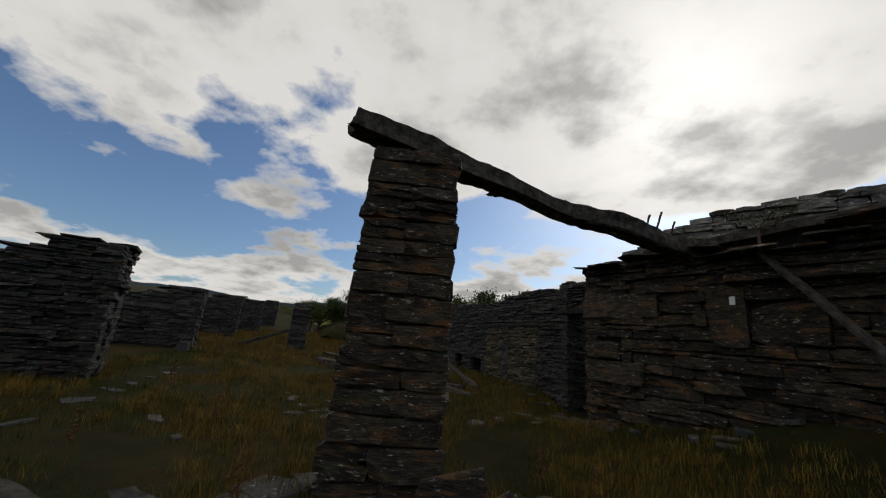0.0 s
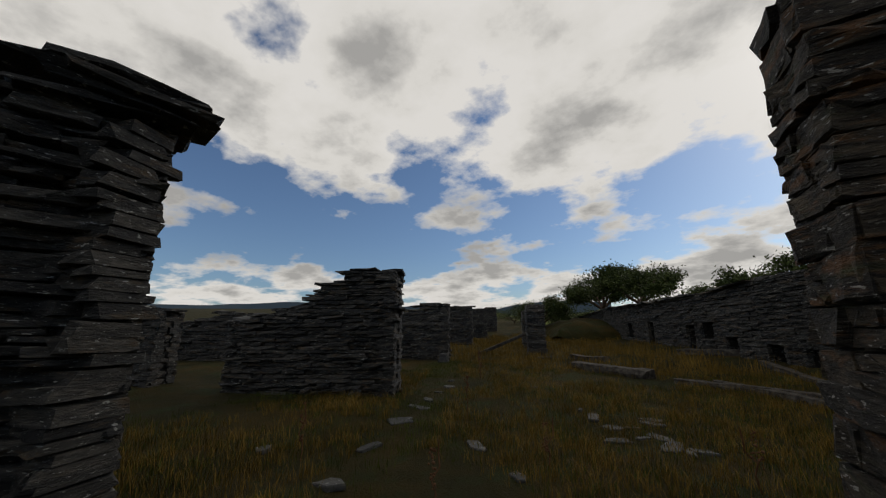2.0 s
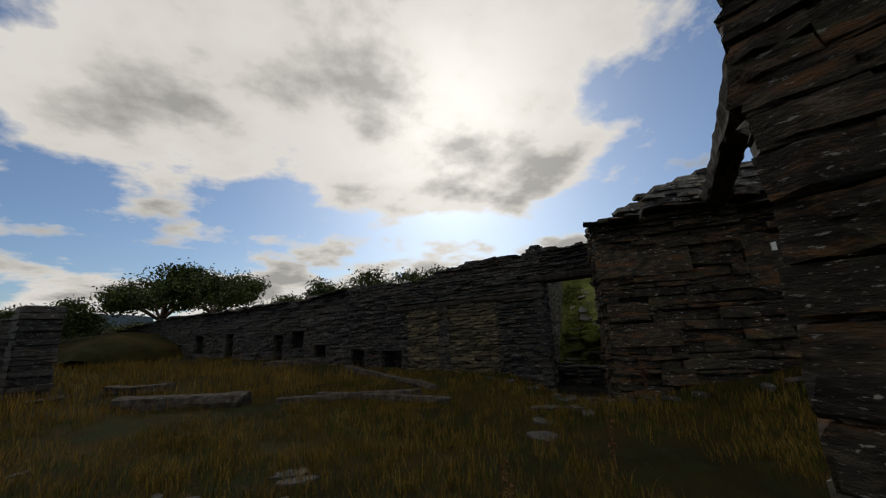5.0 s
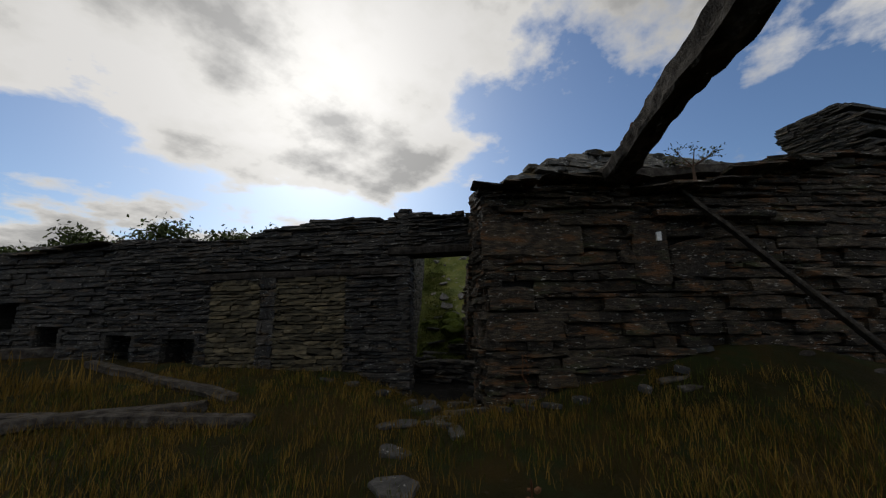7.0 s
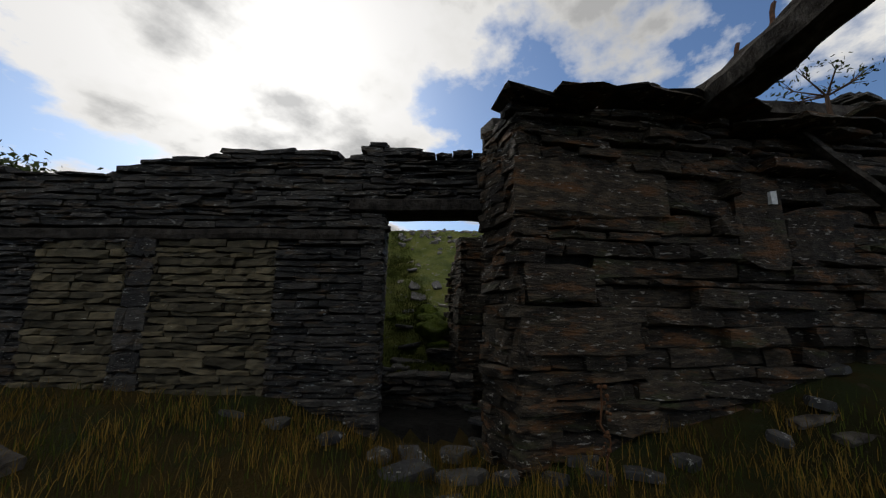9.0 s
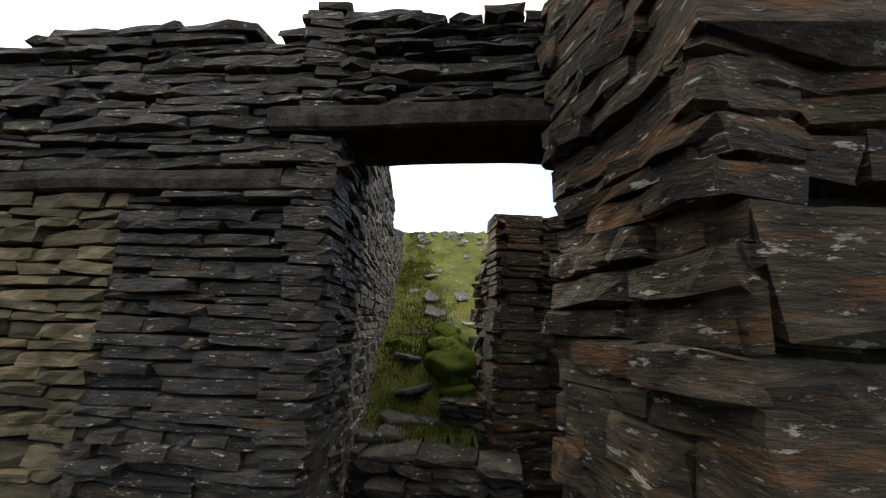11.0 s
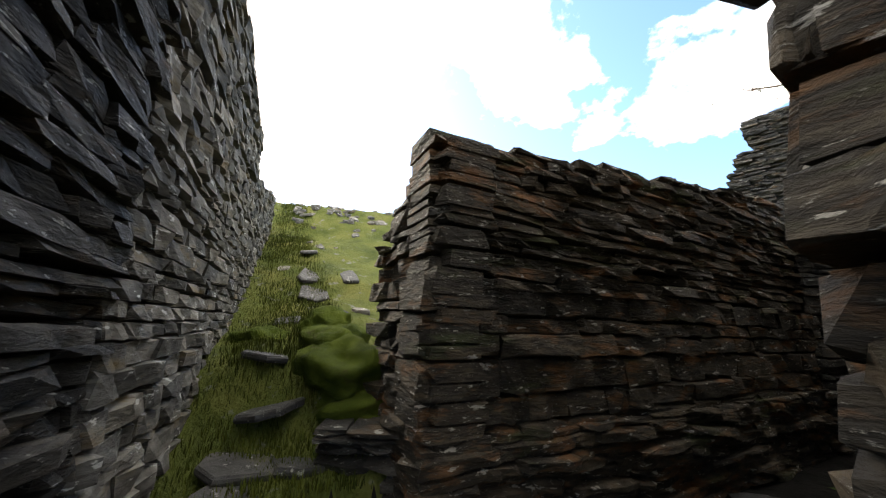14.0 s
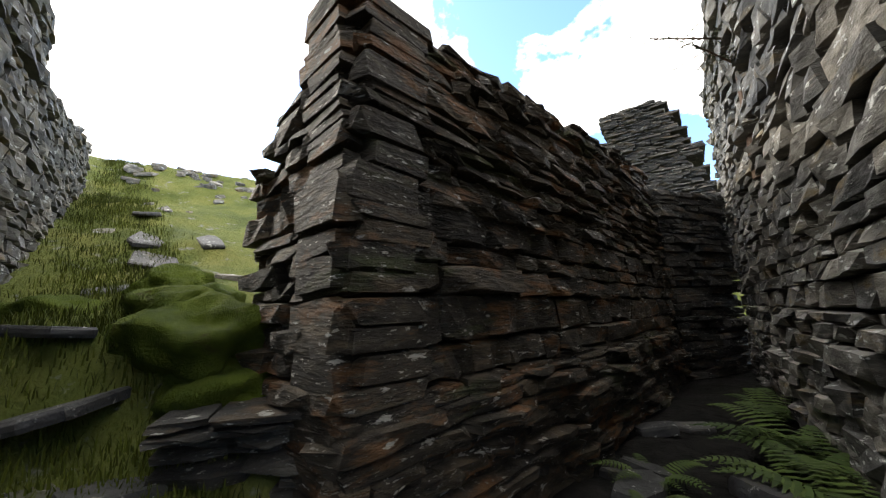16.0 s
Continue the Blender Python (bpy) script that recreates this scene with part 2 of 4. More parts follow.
def unit_stone(seg, wob, seed):
    """A split stone in a unit box: a rough six-sided section swept along x."""
    r = np.random.default_rng(seed)
    ring = np.array([(-0.5, -0.42), (-0.42, -0.5), (0.5, -0.5), (0.5, 0.5), (-0.40, 0.5), (-0.5, 0.40)])
    vs, fs = [], []
    for i in range(seg + 1):
        x = -0.5 + i / seg
        sq = 1 - (0.10 * r.random() if i in (0, seg) else 0.0)
        for (y, z) in ring:
            vs.append((x + r.normal(0, wob * 0.45), y * sq + r.normal(0, wob), z * sq + r.normal(0, wob * 0.9)))
    for i in range(seg):
        for k in range(6):
            a, b = i * 6 + k, i * 6 + (k + 1) % 6
            fs.append((a, b, b + 6, a + 6))
    fs.append((5, 4, 3, 2, 1, 0))
    fs.append(tuple(seg * 6 + k for k in range(6)))
    return np.array(vs), fs


PROTOS = [unit_stone(3, 0.052, 100 + i) for i in range(14)]
PMESH = {}


def proto_mesh(i, mat):
    key = (i, mat.name)
    if key not in PMESH:
        me = bpy.data.meshes.new("stone")
        vs, fs = PROTOS[i]
        me.from_pydata([tuple(v) for v in vs], [], fs)
        me.update()
        me.materials.append(mat)
        PMESH[key] = me
    return PMESH[key]


def put_stones(stones, owner, mat, mat_rest, near, limit=300, piece="stone"):
    """stones: (centre, x axis, y axis, z axis, size). The ones closest to near become pieces, the rest one joined part."""
    if not stones:
        return
    near = Vector(near)
    order = sorted(range(len(stones)), key=lambda k: (Vector(stones[k][0]) - near).length)
    inv = owner.matrix_basis.inverted()
    vs, fs, base = [], [], 0
    for rank, k in enumerate(order):
        c, ax, ay, az, size = stones[k]
        i = k % len(PROTOS)
        if rank < limit:
            ob = new(piece, proto_mesh(i, mat))
            m = Matrix((ax, ay, az)).transposed().to_4x4() @ Matrix.Diagonal((*size, 1))
            m.translation = c
            ob.parent = owner
            ob.matrix_basis = inv @ m
        else:
            pv, pf = PROTOS[i]
            w = pv * np.array(size)
            w = w[:, :1] * np.array(ax) + w[:, 1:2] * np.array(ay) + w[:, 2:] * np.array(az) + np.array(c)
            vs.append(w)
            fs += [tuple(v + base for v in f) for f in pf]
            base += len(pv)
    if vs:
        rest = mesh_from("stonework", np.concatenate(vs), fs, mat_rest, owner)
        rest.matrix_basis = inv
        rest["kind"] = "stuff"


def face_stones(p0, p1, zlow, ztop, out, course, length, depth=0.26, holes=(), wob=0.03, tilt=0.03, batter=0.0, bulge=0.0, gap=0.011):
    """Coursed stones on the vertical face from p0 to p1 (x, y), whose outward normal is out. Holes: (u0, u1, z0, z1)."""
    p0, p1, out = Vector(p0), Vector(p1), Vector((*out, 0)).normalized()
    d = (p1 - p0)
    L = d.length
    d = Vector((d.x / L, d.y / L, 0))
    res = []
    z = min(zlow(0), zlow(L)) - 0.12
    top = max(ztop(u) for u in np.linspace(0, L, 40))
    while z < top:
        h = rng.uniform(*course)
        u = -0.012
        first = rng.uniform(0.3, 1.0)
        while u < L:
            l = rng.uniform(*length) * (first if u < 0 else 1.0)
            hh = h
            u1 = min(u + l, L + 0.03)
            if u1 - u > 0.04:
                spans = [(u, u1)]
                for (a, b, c, e) in holes:
                    if c < z + h * 0.5 < e:
                        nxt = []
                        for (s, t) in spans:
                            if s < a:
                                nxt.append((s, min(t, a)))
                            if t > b:
                                nxt.append((max(s, b), t))
                        spans = nxt
                for (s, t) in spans:
                    mid = (s + t) / 2
                    if t - s < 0.05 or z + h * 0.6 > ztop(mid) or z + h < zlow(mid) - 0.12:
                        continue
                    push = rng.normal(0, wob) - batter * (z - zlow(mid))
                    if rng.random() < 0.06:
                        push += rng.uniform(-0.5, 1.0) * wob * 2
                    dep = depth * rng.uniform(0.85, 1.1)
                    a = rng.normal(0, tilt)
                    ax = (d + Vector((0, 0, a))).normalized()
                    az = (Vector((0, 0, 1)) - d * a).normalized()
                    c = Vector((p0.x, p0.y, 0)) + d * mid + out * (push - dep / 2) + Vector((0, 0, z + hh / 2 + rng.normal(0, 0.006)))
                    res.append((c, ax, -out, az, (t - s - gap, dep, hh - gap * 0.7)))
            u = u1
        z += h
    return res


def cap_slabs(p0, p1, ztop, thick, n, size, proud=0.05):
    """Loose slabs lying along the top of a wall."""
    p0, p1 = Vector((*p0, 0)), Vector((*p1, 0))
    d = (p1 - p0).normalized()
    L = (p1 - p0).length
    side = Vector((-d.y, d.x, 0))
    res = []
    for k in range(n):
        u = (k + rng.uniform(0.2, 0.8)) / n * L
        l, w, h = rng.uniform(*size), thick * rng.uniform(0.6, 1.1), rng.uniform(0.03, 0.075)
        ax = (d + side * rng.normal(0, 0.15) + Vector((0, 0, rng.normal(0, 0.06)))).normalized()
        az = (Vector((0, 0, 1)) + side * rng.normal(0, 0.06)).normalized()
        az = (az - ax * az.dot(ax)).normalized()
        ay = az.cross(ax)
        res.append((p0 + d * u + side * rng.normal(0, proud) + Vector((0, 0, ztop(u) + 0.01 * (k % 3))), ax, ay, az, (l, w, h)))
    return res


def prism(name, poly, z0, z1s, mat, parent):
    """A core: a footprint polygon with a top height for each corner."""
    n = len(poly)
    vs = [(x, y, z0) for x, y in poly] + [(x, y, z) for (x, y), z in zip(poly, z1s)]
    fs = [tuple(range(n))[::-1], tuple(range(n, 2 * n))] + [(k, (k + 1) % n, n + (k + 1) % n, n + k) for k in range(n)]
    ob = mesh_from(name, vs, fs, mat, parent)
    ob.matrix_basis = parent.matrix_basis.inverted()
    return ob


def steps(table):
    us, zs = zip(*table)
    return lambda u: float(np.interp(u, us, zs)) + 0.05 * noise.noise(Vector((u * 2.3, zs[0], 0)))


# ---- lie of the land ----
FAC = Vector((3.2, 10.4))
FDIR = Vector((-0.4886, 0.8725))
FOUT = Vector((-0.8725, -0.4886))


def yard(x, y):
    s = (Vector((x, y)) - FAC).dot(FOUT)
    q = (x + 5) * -0.7 + (y - 5) * 0.7
    h = 0.042 * max(0.0, q) + 0.02 * max(0.0, q - 25)
    rw = max(0.0, (Vector((x, y)) - Vector((3.14, 8.76))).dot(Vector((-0.78, -0.626))))
    door = min(1.0, max(0.0, (math.hypot(x - 3.5, y - 9.65) - 0.6) / 1.2))
    h += door * (0.30 * math.exp(-max(0.0, s) / 1.0) + 0.22 * math.exp(-rw / 0.8))
    h += 0.55 * math.exp(-((x - 5.6) ** 2 + (y - 5.6) ** 2) / 3.0)
    h += 0.05 * noise.noise(Vector((x * 0.7, y * 0.7, 0))) + 0.02 * noise.noise(Vector((x * 2.6, y * 2.6, 3)))
    return h


HS, HZ = (1.2, 1.6, 2.35, 2.55, 3.2, 3.7, 7.7, 9.3, 14, 70, 400), (0.45, 0.58, 0.76, 1.06, 1.25, 1.4, 3.35, 4.45, 5.4, 9.0, 20.0)


def hillside(x, y):
    s = -(Vector((x, y)) - FAC).dot(FOUT)
    h = float(np.interp(s, HS, HZ))
    return h + 0.16 * noise.noise(Vector((x * 0.9, y * 0.9, 5))) + 0.07 * noise.noise(Vector((x * 2.8, y * 2.8, 8)))


def sheet(name, xs, ys, f, mat, keep=None):
    vs, fs, idx = [], [], {}
    for i, x in enumerate(xs):
        for j, y in enumerate(ys):
            idx[i, j] = len(vs)
            vs.append((x, y, f(x, y)))
    for i in range(len(xs) - 1):
        for j in range(len(ys) - 1):
            if keep is None or keep((xs[i] + xs[i + 1]) / 2, (ys[j] + ys[j + 1]) / 2):
                fs.append((idx[i, j], idx[i + 1, j], idx[i + 1, j + 1], idx[i, j + 1]))
    return mesh_from(name, vs, fs, mat, smooth=True)


def land(x, y):
    """One height for the whole ground: yard, rubble floor of the ruin, hillside behind it."""
    p = Vector((x, y))
    s = -(p - FAC).dot(FOUT)
    if s < 0.35:
        return yard(x, y)
    on_pit = (x - 4.97) * -0.70 + (y - 10.3) * -0.715 > -0.25
    along = (p - FAC).dot(FDIR)
    terrace = (x - 4.45) * 0.85 + (y - 10.6) * 0.52 > 0
    if on_pit and s < 9 and (along < 0.2):
        h = 0.12 + 0.05 * noise.noise(Vector((x * 2, y * 2, 1))) + 0.02 * max(0, s - 2)
        return h
    if not terrace:
        return 0.2 + 0.04 * noise.noise(Vector((x * 2, y * 2, 1)))
    return hillside(x, y)


def spread(lo, hi, fine_lo, fine_hi, fine_step, grow=1.25):
    v = list(np.arange(fine_lo, fine_hi + 1e-6, fine_step))
    st = fine_step
    while v[-1] < hi:
        st *= grow
        v.append(v[-1] + st)
    st = fine_step
    while v[0] > lo:
        st *= grow
        v.insert(0, v[0] - st)
    return v


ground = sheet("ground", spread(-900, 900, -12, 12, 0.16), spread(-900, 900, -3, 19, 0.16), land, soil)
tagged(ground, "rough tussocky turf yard, dry ochre and green grass", "ground", kind="structure")
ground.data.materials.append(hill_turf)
ground.data.materials.append(shaded_floor_mat)
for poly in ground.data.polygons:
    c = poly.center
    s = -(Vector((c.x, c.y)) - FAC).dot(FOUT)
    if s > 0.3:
        # low ground inside the ruin gets the floor colour darkened for shade
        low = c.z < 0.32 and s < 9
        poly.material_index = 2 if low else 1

# ---- the long facade ----
def fpt(u):
    return FAC + FDIR * u


def flow(u):
    p = fpt(u)
    return yard(p.x, p.y)


def wall_core(owner, u0, u1, thick, ztop, holes, z0=-0.4):
    cuts = sorted({u0, u1, *[h[k] for h in holes for k in (0, 1) if u0 < h[k] < u1], *np.arange(math.ceil(u0), u1, 1.0)})
    vs, fs = [], []
    for a, b in zip(cuts, cuts[1:]):
        top = min(ztop(a), ztop(b), ztop((a + b) / 2)) - 0.1
        spans = [(z0, top)]
        for (s, t, c, e) in holes:
            if s < (a + b) / 2 < t:
                nxt = []
                for lo, hi in spans:
                    if lo < c:
                        nxt.append((lo, min(hi, c)))
                    if hi > e:
                        nxt.append((max(lo, e), hi))
                spans = nxt
        for lo, hi in spans:
            if hi - lo < 0.03:
                continue
            k = len(vs)
            for z in (lo, hi):
                for (uu, s) in ((a, 0.12), (b, 0.12), (b, thick - 0.12), (a, thick - 0.12)):
                    p = fpt(uu) - FOUT * s
                    vs.append((p.x, p.y, z))
            fs += [(k + 3, k + 2, k + 1, k), (k + 4, k + 5, k + 6, k + 7)] + [(k + i, k + (i + 1) % 4, k + 4 + (i + 1) % 4, k + 4 + i) for i in range(4)]
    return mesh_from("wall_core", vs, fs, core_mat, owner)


wall_front = thing("wall_front", "long roofless dry-laid slate facade with blocked and open windows", "wall", kind="structure")
FTOP = steps([(-1.6, 3.45), (0.0, 3.42), (0.35, 3.42), (0.42, 3.2), (0.62, 3.2), (0.66, 3.42), (1.2, 3.38), (2.2, 3.35), (3.6, 3.05), (4.0, 3.05), (5.0, 3.15), (6.5, 3.15), (9, 3.0), (14, 3.0), (20, 3.05), (27, 2.6), (30, 2.2)])
# (u0, u1, z0, z1)
HOLES = [(4.30, 5.05, 0.42, 1.12), (5.75, 6.35, 0.2, 1.15), (7.55, 8.15, 0.2, 1.32), (8.75, 9.5, 1.3, 1.85), (9.9, 10.5, 0.0, 1.75), (13.3, 13.9, 0.0, 1.98), (15.8, 16.6, 1.2, 1.95)]
LINTEL = (-1.75, 0.25, 2.42, 2.68)
panel = (1.25, 2.65, 0.0, 2.24)
panel_b = (3.0, 4.05, 0.0, 2.2)
strip = (0.3, 4.6, 2.25, 2.40)
post = (2.67, 2.98, 0.9, 2.25)
wall_core(wall_front, 0.4, 30.0, 0.75, FTOP, HOLES)
near_holes = HOLES + [panel, panel_b, strip, post]
ZL = lambda u: flow(u) - 0.05
f1 = face_stones(fpt(0), fpt(6.5), lambda u: ZL(u), FTOP, FOUT, (0.035, 0.095), (0.16, 0.62), 0.24, near_holes, 0.022)
f2 = face_stones(fpt(6.5), fpt(30), lambda u: ZL(u + 6.5), lambda u: FTOP(u + 6.5), FOUT, (0.06, 0.13), (0.25, 0.8), 0.24, [(a - 6.5, b - 6.5, c, e) for a, b, c, e in HOLES if b > 6.5], 0.025)
f2 += cap_slabs(fpt(6.5), fpt(30), lambda u: FTOP(u + 6.5) - 0.05, 0.5, 40, (0.35, 0.8))
f1 += cap_slabs(fpt(0) - FOUT * 0.3, fpt(6.5) - FOUT * 0.3, lambda u: FTOP(u) - 0.06, 0.4, 16, (0.25, 0.5), 0.02)
put_stones(f1, wall_front, slate, slate_rest, (2.9, 11.0, 1.4), 300)
put_stones(f2, wall_front, slate, slate_rest, (0, 18, 1), 0)
for (pa, near_n) in ((panel, 150), (panel_b, 100)):
    pz = lambda u: 0.05
    st = face_stones(fpt(pa[0]), fpt(pa[1]), pz, lambda u: pa[3], FOUT, (0.05, 0.11), (0.2, 0.5), 0.22, (), 0.012, 0.05)
    put_stones(st, wall_front, slate_warm, slate_warm_rest, (2.5, 11.6, 1.4), near_n, "infill_stone")
# back of the facade, seen beside the hillside
fb = face_stones(fpt(8) - FOUT * 0.75, fpt(0.9) - FOUT * 0.75, lambda u: 0.3, lambda u: FTOP(8 - u), -FOUT, (0.08, 0.16), (0.3, 0.8), 0.24)
put_stones(fb, wall_front, slate, slate_rest, (3, 11, 1), 0)
# stones lining the jamb and the openings
for (a, b, c, e) in HOLES[:3] + [HOLES[4], HOLES[5]]:
    for uu, o in ((a, FDIR), (b, -FDIR)):
        q = fpt(uu)
        st = face_stones(q, q - FOUT * 0.7, lambda u: c, lambda u: e + 0.05, o, (0.06, 0.12), (0.2, 0.4), 0.1, (), 0.01)
        put_stones(st, wall_front, slate, slate_rest, (0, 0, 0), 0)


def rough_bar(name, p0, p1, w, h, mat, parent, rough=0.04, seg=24, label="", droop=0.0, taper=(1, 1)):
    """A squared, weathered bar between two points with split, uneven sides."""
    p0, p1 = Vector(p0), Vector(p1)
    ax = (p1 - p0).normalized()
    side = ax.cross(Vector((0, 0, 1))).normalized()
    up = side.cross(ax)
    ring = [(-0.5, -0.4), (-0.4, -0.5), (0.0, -0.53), (0.4, -0.5), (0.5, -0.4), (0.52, 0), (0.5, 0.42), (0.4, 0.5), (0, 0.52), (-0.42, 0.5), (-0.5, 0.4), (-0.52, 0)]
    n = len(ring)
    vs, fs = [], []
    for i in range(seg + 1):
        t = i / seg
        k = taper[0] + (taper[1] - taper[0]) * t
        c = p0 + (p1 - p0) * t - Vector((0, 0, droop * 4 * t * (1 - t))) + side * 0.5 * rough * noise.noise(Vector((t * 5, p0.x, 2))) + up * rough * noise.noise(Vector((t * 5, p0.y, 7)))
        for j, (a, b) in enumerate(ring):
            g = 1 + rough * 6 * noise.noise(Vector((t * (p1 - p0).length * 0.5, j * 1.7, p0.x + p0.z))) + rough * 2.5 * noise.noise(Vector((t * (p1 - p0).length * 4, j * 3.1, p0.y)))
            v = c + side * (a * w * g * k) + up * (b * h * g * k)
            if i in (0, seg):
                v += ax * rough * 2 * noise.noise(Vector((j * 2.1, i, p0.x)))
            vs.append(v)
    for i in range(seg):
        for j in range(n):
            a, b = i * n + j, i * n + (j + 1) % n
            fs.append((a, b, b + n, a + n))
    fs.append(tuple(range(n))[::-1])
    fs.append(tuple(seg * n + j for j in range(n)))
    return mesh_from(name, vs, fs, mat, parent, label)


q0, q1 = fpt(strip[0]) + FOUT * 0.02, fpt(strip[1]) + FOUT * 0.02
rough_bar("lintel_beam", (*(q0 - FOUT * 0.12), 2.325), (*(q1 - FOUT * 0.12), 2.28), 0.26, 0.13, timber_shaded, wall_front, 0.02, 20, "long timber lintel, its shade put into the colour")
q0 = fpt((post[0] + post[1]) / 2) - FOUT * 0.1
st = face_stones(fpt(post[0]), fpt(post[1]), lambda u: 0.1, lambda u: post[3], FOUT, (0.14, 0.3), (0.3, 0.34), 0.22, (), 0.01)
put_stones(st, wall_front, slate, slate_rest, (2, 12, 1), 30, "jamb_stone")

# ---- doorway: lintel and masonry above it ----
door_u0, door_u1 = -1.62, 0.0
st = face_stones(fpt(-1.8), fpt(0), lambda u: 2.75, lambda u: 3.42 + 0.04 * math.sin(u * 9), FOUT, (0.03, 0.075), (0.15, 0.55), 0.3, (), 0.025)
put_stones(st, wall_front, slate, slate_rest, (3.4, 9.8, 2.8), 110, "stone_over_door")
q = [fpt(-1.8) - FOUT * 0.1, fpt(0.1) - FOUT * 0.1, fpt(0.1) - FOUT * 0.42, fpt(-1.8) - FOUT * 0.42]
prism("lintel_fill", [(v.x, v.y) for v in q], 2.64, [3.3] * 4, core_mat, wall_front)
a, b = fpt(-1.95), fpt(0.4)
for k, (off, zz) in enumerate(((0.07, 2.69), (0.30, 2.68))):
    rough_bar("door_lintel", (*(a - FOUT * off), zz), (*(b - FOUT * off), zz - 0.02), 0.26, 0.15, timber_shaded, wall_front, 0.02, 16, "heavy timber door lintel, its shade put into the colour")
# left jamb nose and the inner left wall running back along the hillside
LW0, LW1 = fpt(0.0), Vector((9.2, 15.2))
lwd = (LW1 - LW0).normalized()
lwn = Vector((lwd.y, -lwd.x))
wall_left_inner = thing("wall_left_inner", "tall pale lichened slate wall with rust stains beside the bank", "wall", kind="structure")
LTOP = steps([(0, 3.5), (1.0, 3.65), (3.95, 3.65), (4.3, 3.2), (5.0, 3.3), (8, 4.1)])
LLEN = (LW1 - LW0).length
pn = face_stones(LW0, LW0 + lwd * 1.0, lambda u: 0.2, LTOP, lwn, (0.035, 0.09), (0.16, 0.5), 0.24, (), 0.02)
put_stones(pn, wall_left_inner, slate, slate_rest, (3.4, 10.6, 1.3), 260)
pl = face_stones(LW0 + lwd * 1.0, LW1, lambda u: 0.2, lambda u: LTOP(u + 1.0), lwn, (0.05, 0.12), (0.14, 0.42), 0.24, (), 0.009, 0.02, 0.0, 0, 0.010)
pl += cap_slabs(LW0 + lwd * 4.5 - lwn * 0.2, LW1 - lwn * 0.2, lambda u: LTOP(u + 4.5) - 0.06, 0.3, 7, (0.25, 0.5), 0.02)
put_stones(pl, wall_left_inner, pale, pale_rest, (4.6, 11.7, 1.6), 300)
q = [LW0 + lwn * -0.12 + lwd * 0.08, LW0 + lwn * -0.12 + lwd * 3.9, LW0 - lwn * 0.6 + lwd * 3.9, LW0 - lwn * 0.6 + lwd * 0.3]
prism("wall_core", [(v.x, v.y) for v in q], -0.3, [3.35, 3.4, 3.4, 3.35], core_mat, wall_left_inner)
q = [LW0 + lwn * -0.12 + lwd * 3.91, LW1 + lwn * -0.12, LW1 - lwn * 0.6, LW0 - lwn * 0.6 + lwd * 3.91]
prism("wall_core", [(v.x, v.y) for v in q], -0.3, [2.9, 3.7, 3.7, 2.9], core_mat, wall_left_inner)

# ---- right block of great stones ----
R0, R1 = Vector((3.14, 8.76)), Vector((7.6, 3.2))
RI0, RI1 = Vector((3.7, 9.36)), Vector((9.05, 5.07))
wall_right = thing("wall_right", "massive wall of large rust-stained stone blocks beside the doorway", "wall", kind="structure")
rd = (R1 - R0).normalized()
rn = Vector((rd.y, -rd.x))
if rn.x > 0:
    rn = -rn
RTOP = steps([(0, 3.5), (0.9, 3.55), (1.8, 3.62), (2.3, 3.6), (2.75, 3.45), (3.2, 3.42), (3.7, 3.4), (4.3, 3.7), (7.5, 4.3)])
hero = [(-0.02, 1.55, 2.35, 2.9), (0.02, 1.15, 1.05, 1.42), (0.05, 0.75, 1.55, 1.9), (2.35, 2.9, 1.9, 2.95), (2.95, 3.8, 1.95, 2.6)]
wr = face_stones(R0, R1, lambda u: yard(*(R0 + rd * u)) - 0.1, RTOP, rn, (0.07, 0.22), (0.25, 0.95), 0.4, hero, 0.045, 0.035, 0.012)
wr = [s for s in wr if s[0].z < 2.95]
wr += face_stones(R0, R1, lambda u: 2.97, RTOP, rn, (0.05, 0.12), (0.25, 0.9), 0.4, (), 0.03, 0.03, 0.012)
for (a, b, c, e) in hero:
    p = R0 + rd * ((a + b) / 2) + rn * -0.17
    wr.append((Vector((p.x, p.y, (c + e) / 2)), Vector((*rd, 0)), Vector((*-rn, 0)), Vector((0, 0, 1)), (b - a - 0.02, 0.42, e - c - 0.02)))
wr += cap_slabs(R0, R0 + rd * 6, RTOP, 0.7, 14, (0.4, 0.9))
put_stones(wr, wall_right, block, block_rest, (3.4, 8.4, 1.6), 300, "block")
rr = RI0 - R0
rn2 = Vector((-rr.y, rr.x)).normalized()
wq = face_stones(R0, RI0, lambda u: 0.1, lambda u: 3.5, rn2, (0.06, 0.19), (0.2, 0.6), 0.36, (), 0.035, 0.04)
put_stones(wq, wall_right, block, block_rest, (3.4, 9.0, 1.4), 120, "return_block")
rid = (RI1 - RI0).normalized()
rin = Vector((-rid.y, rid.x))
ITOP = steps([(0, 3.62), (0.5, 3.75), (1.5, 4.4), (3.0, 4.7), (5.8, 4.7)])
wi = face_stones(RI0, RI1, lambda u: 0.0, ITOP, rin, (0.06, 0.16), (0.2, 0.6), 0.36, (), 0.02, 0.03)
edge = [s for s in wi if (Vector((s[0].x, s[0].y)) - RI0).dot(rid) < 0.8]
put_stones(edge, wall_right, block, block_rest, (3.7, 9.3, 1.4), 60, "edge_block")
put_stones([s for s in wi if (Vector((s[0].x, s[0].y)) - RI0).dot(rid) >= 0.8], wall_right, pale, pale_rest, (4.5, 8.6, 1.6), 120, "inner_stone")
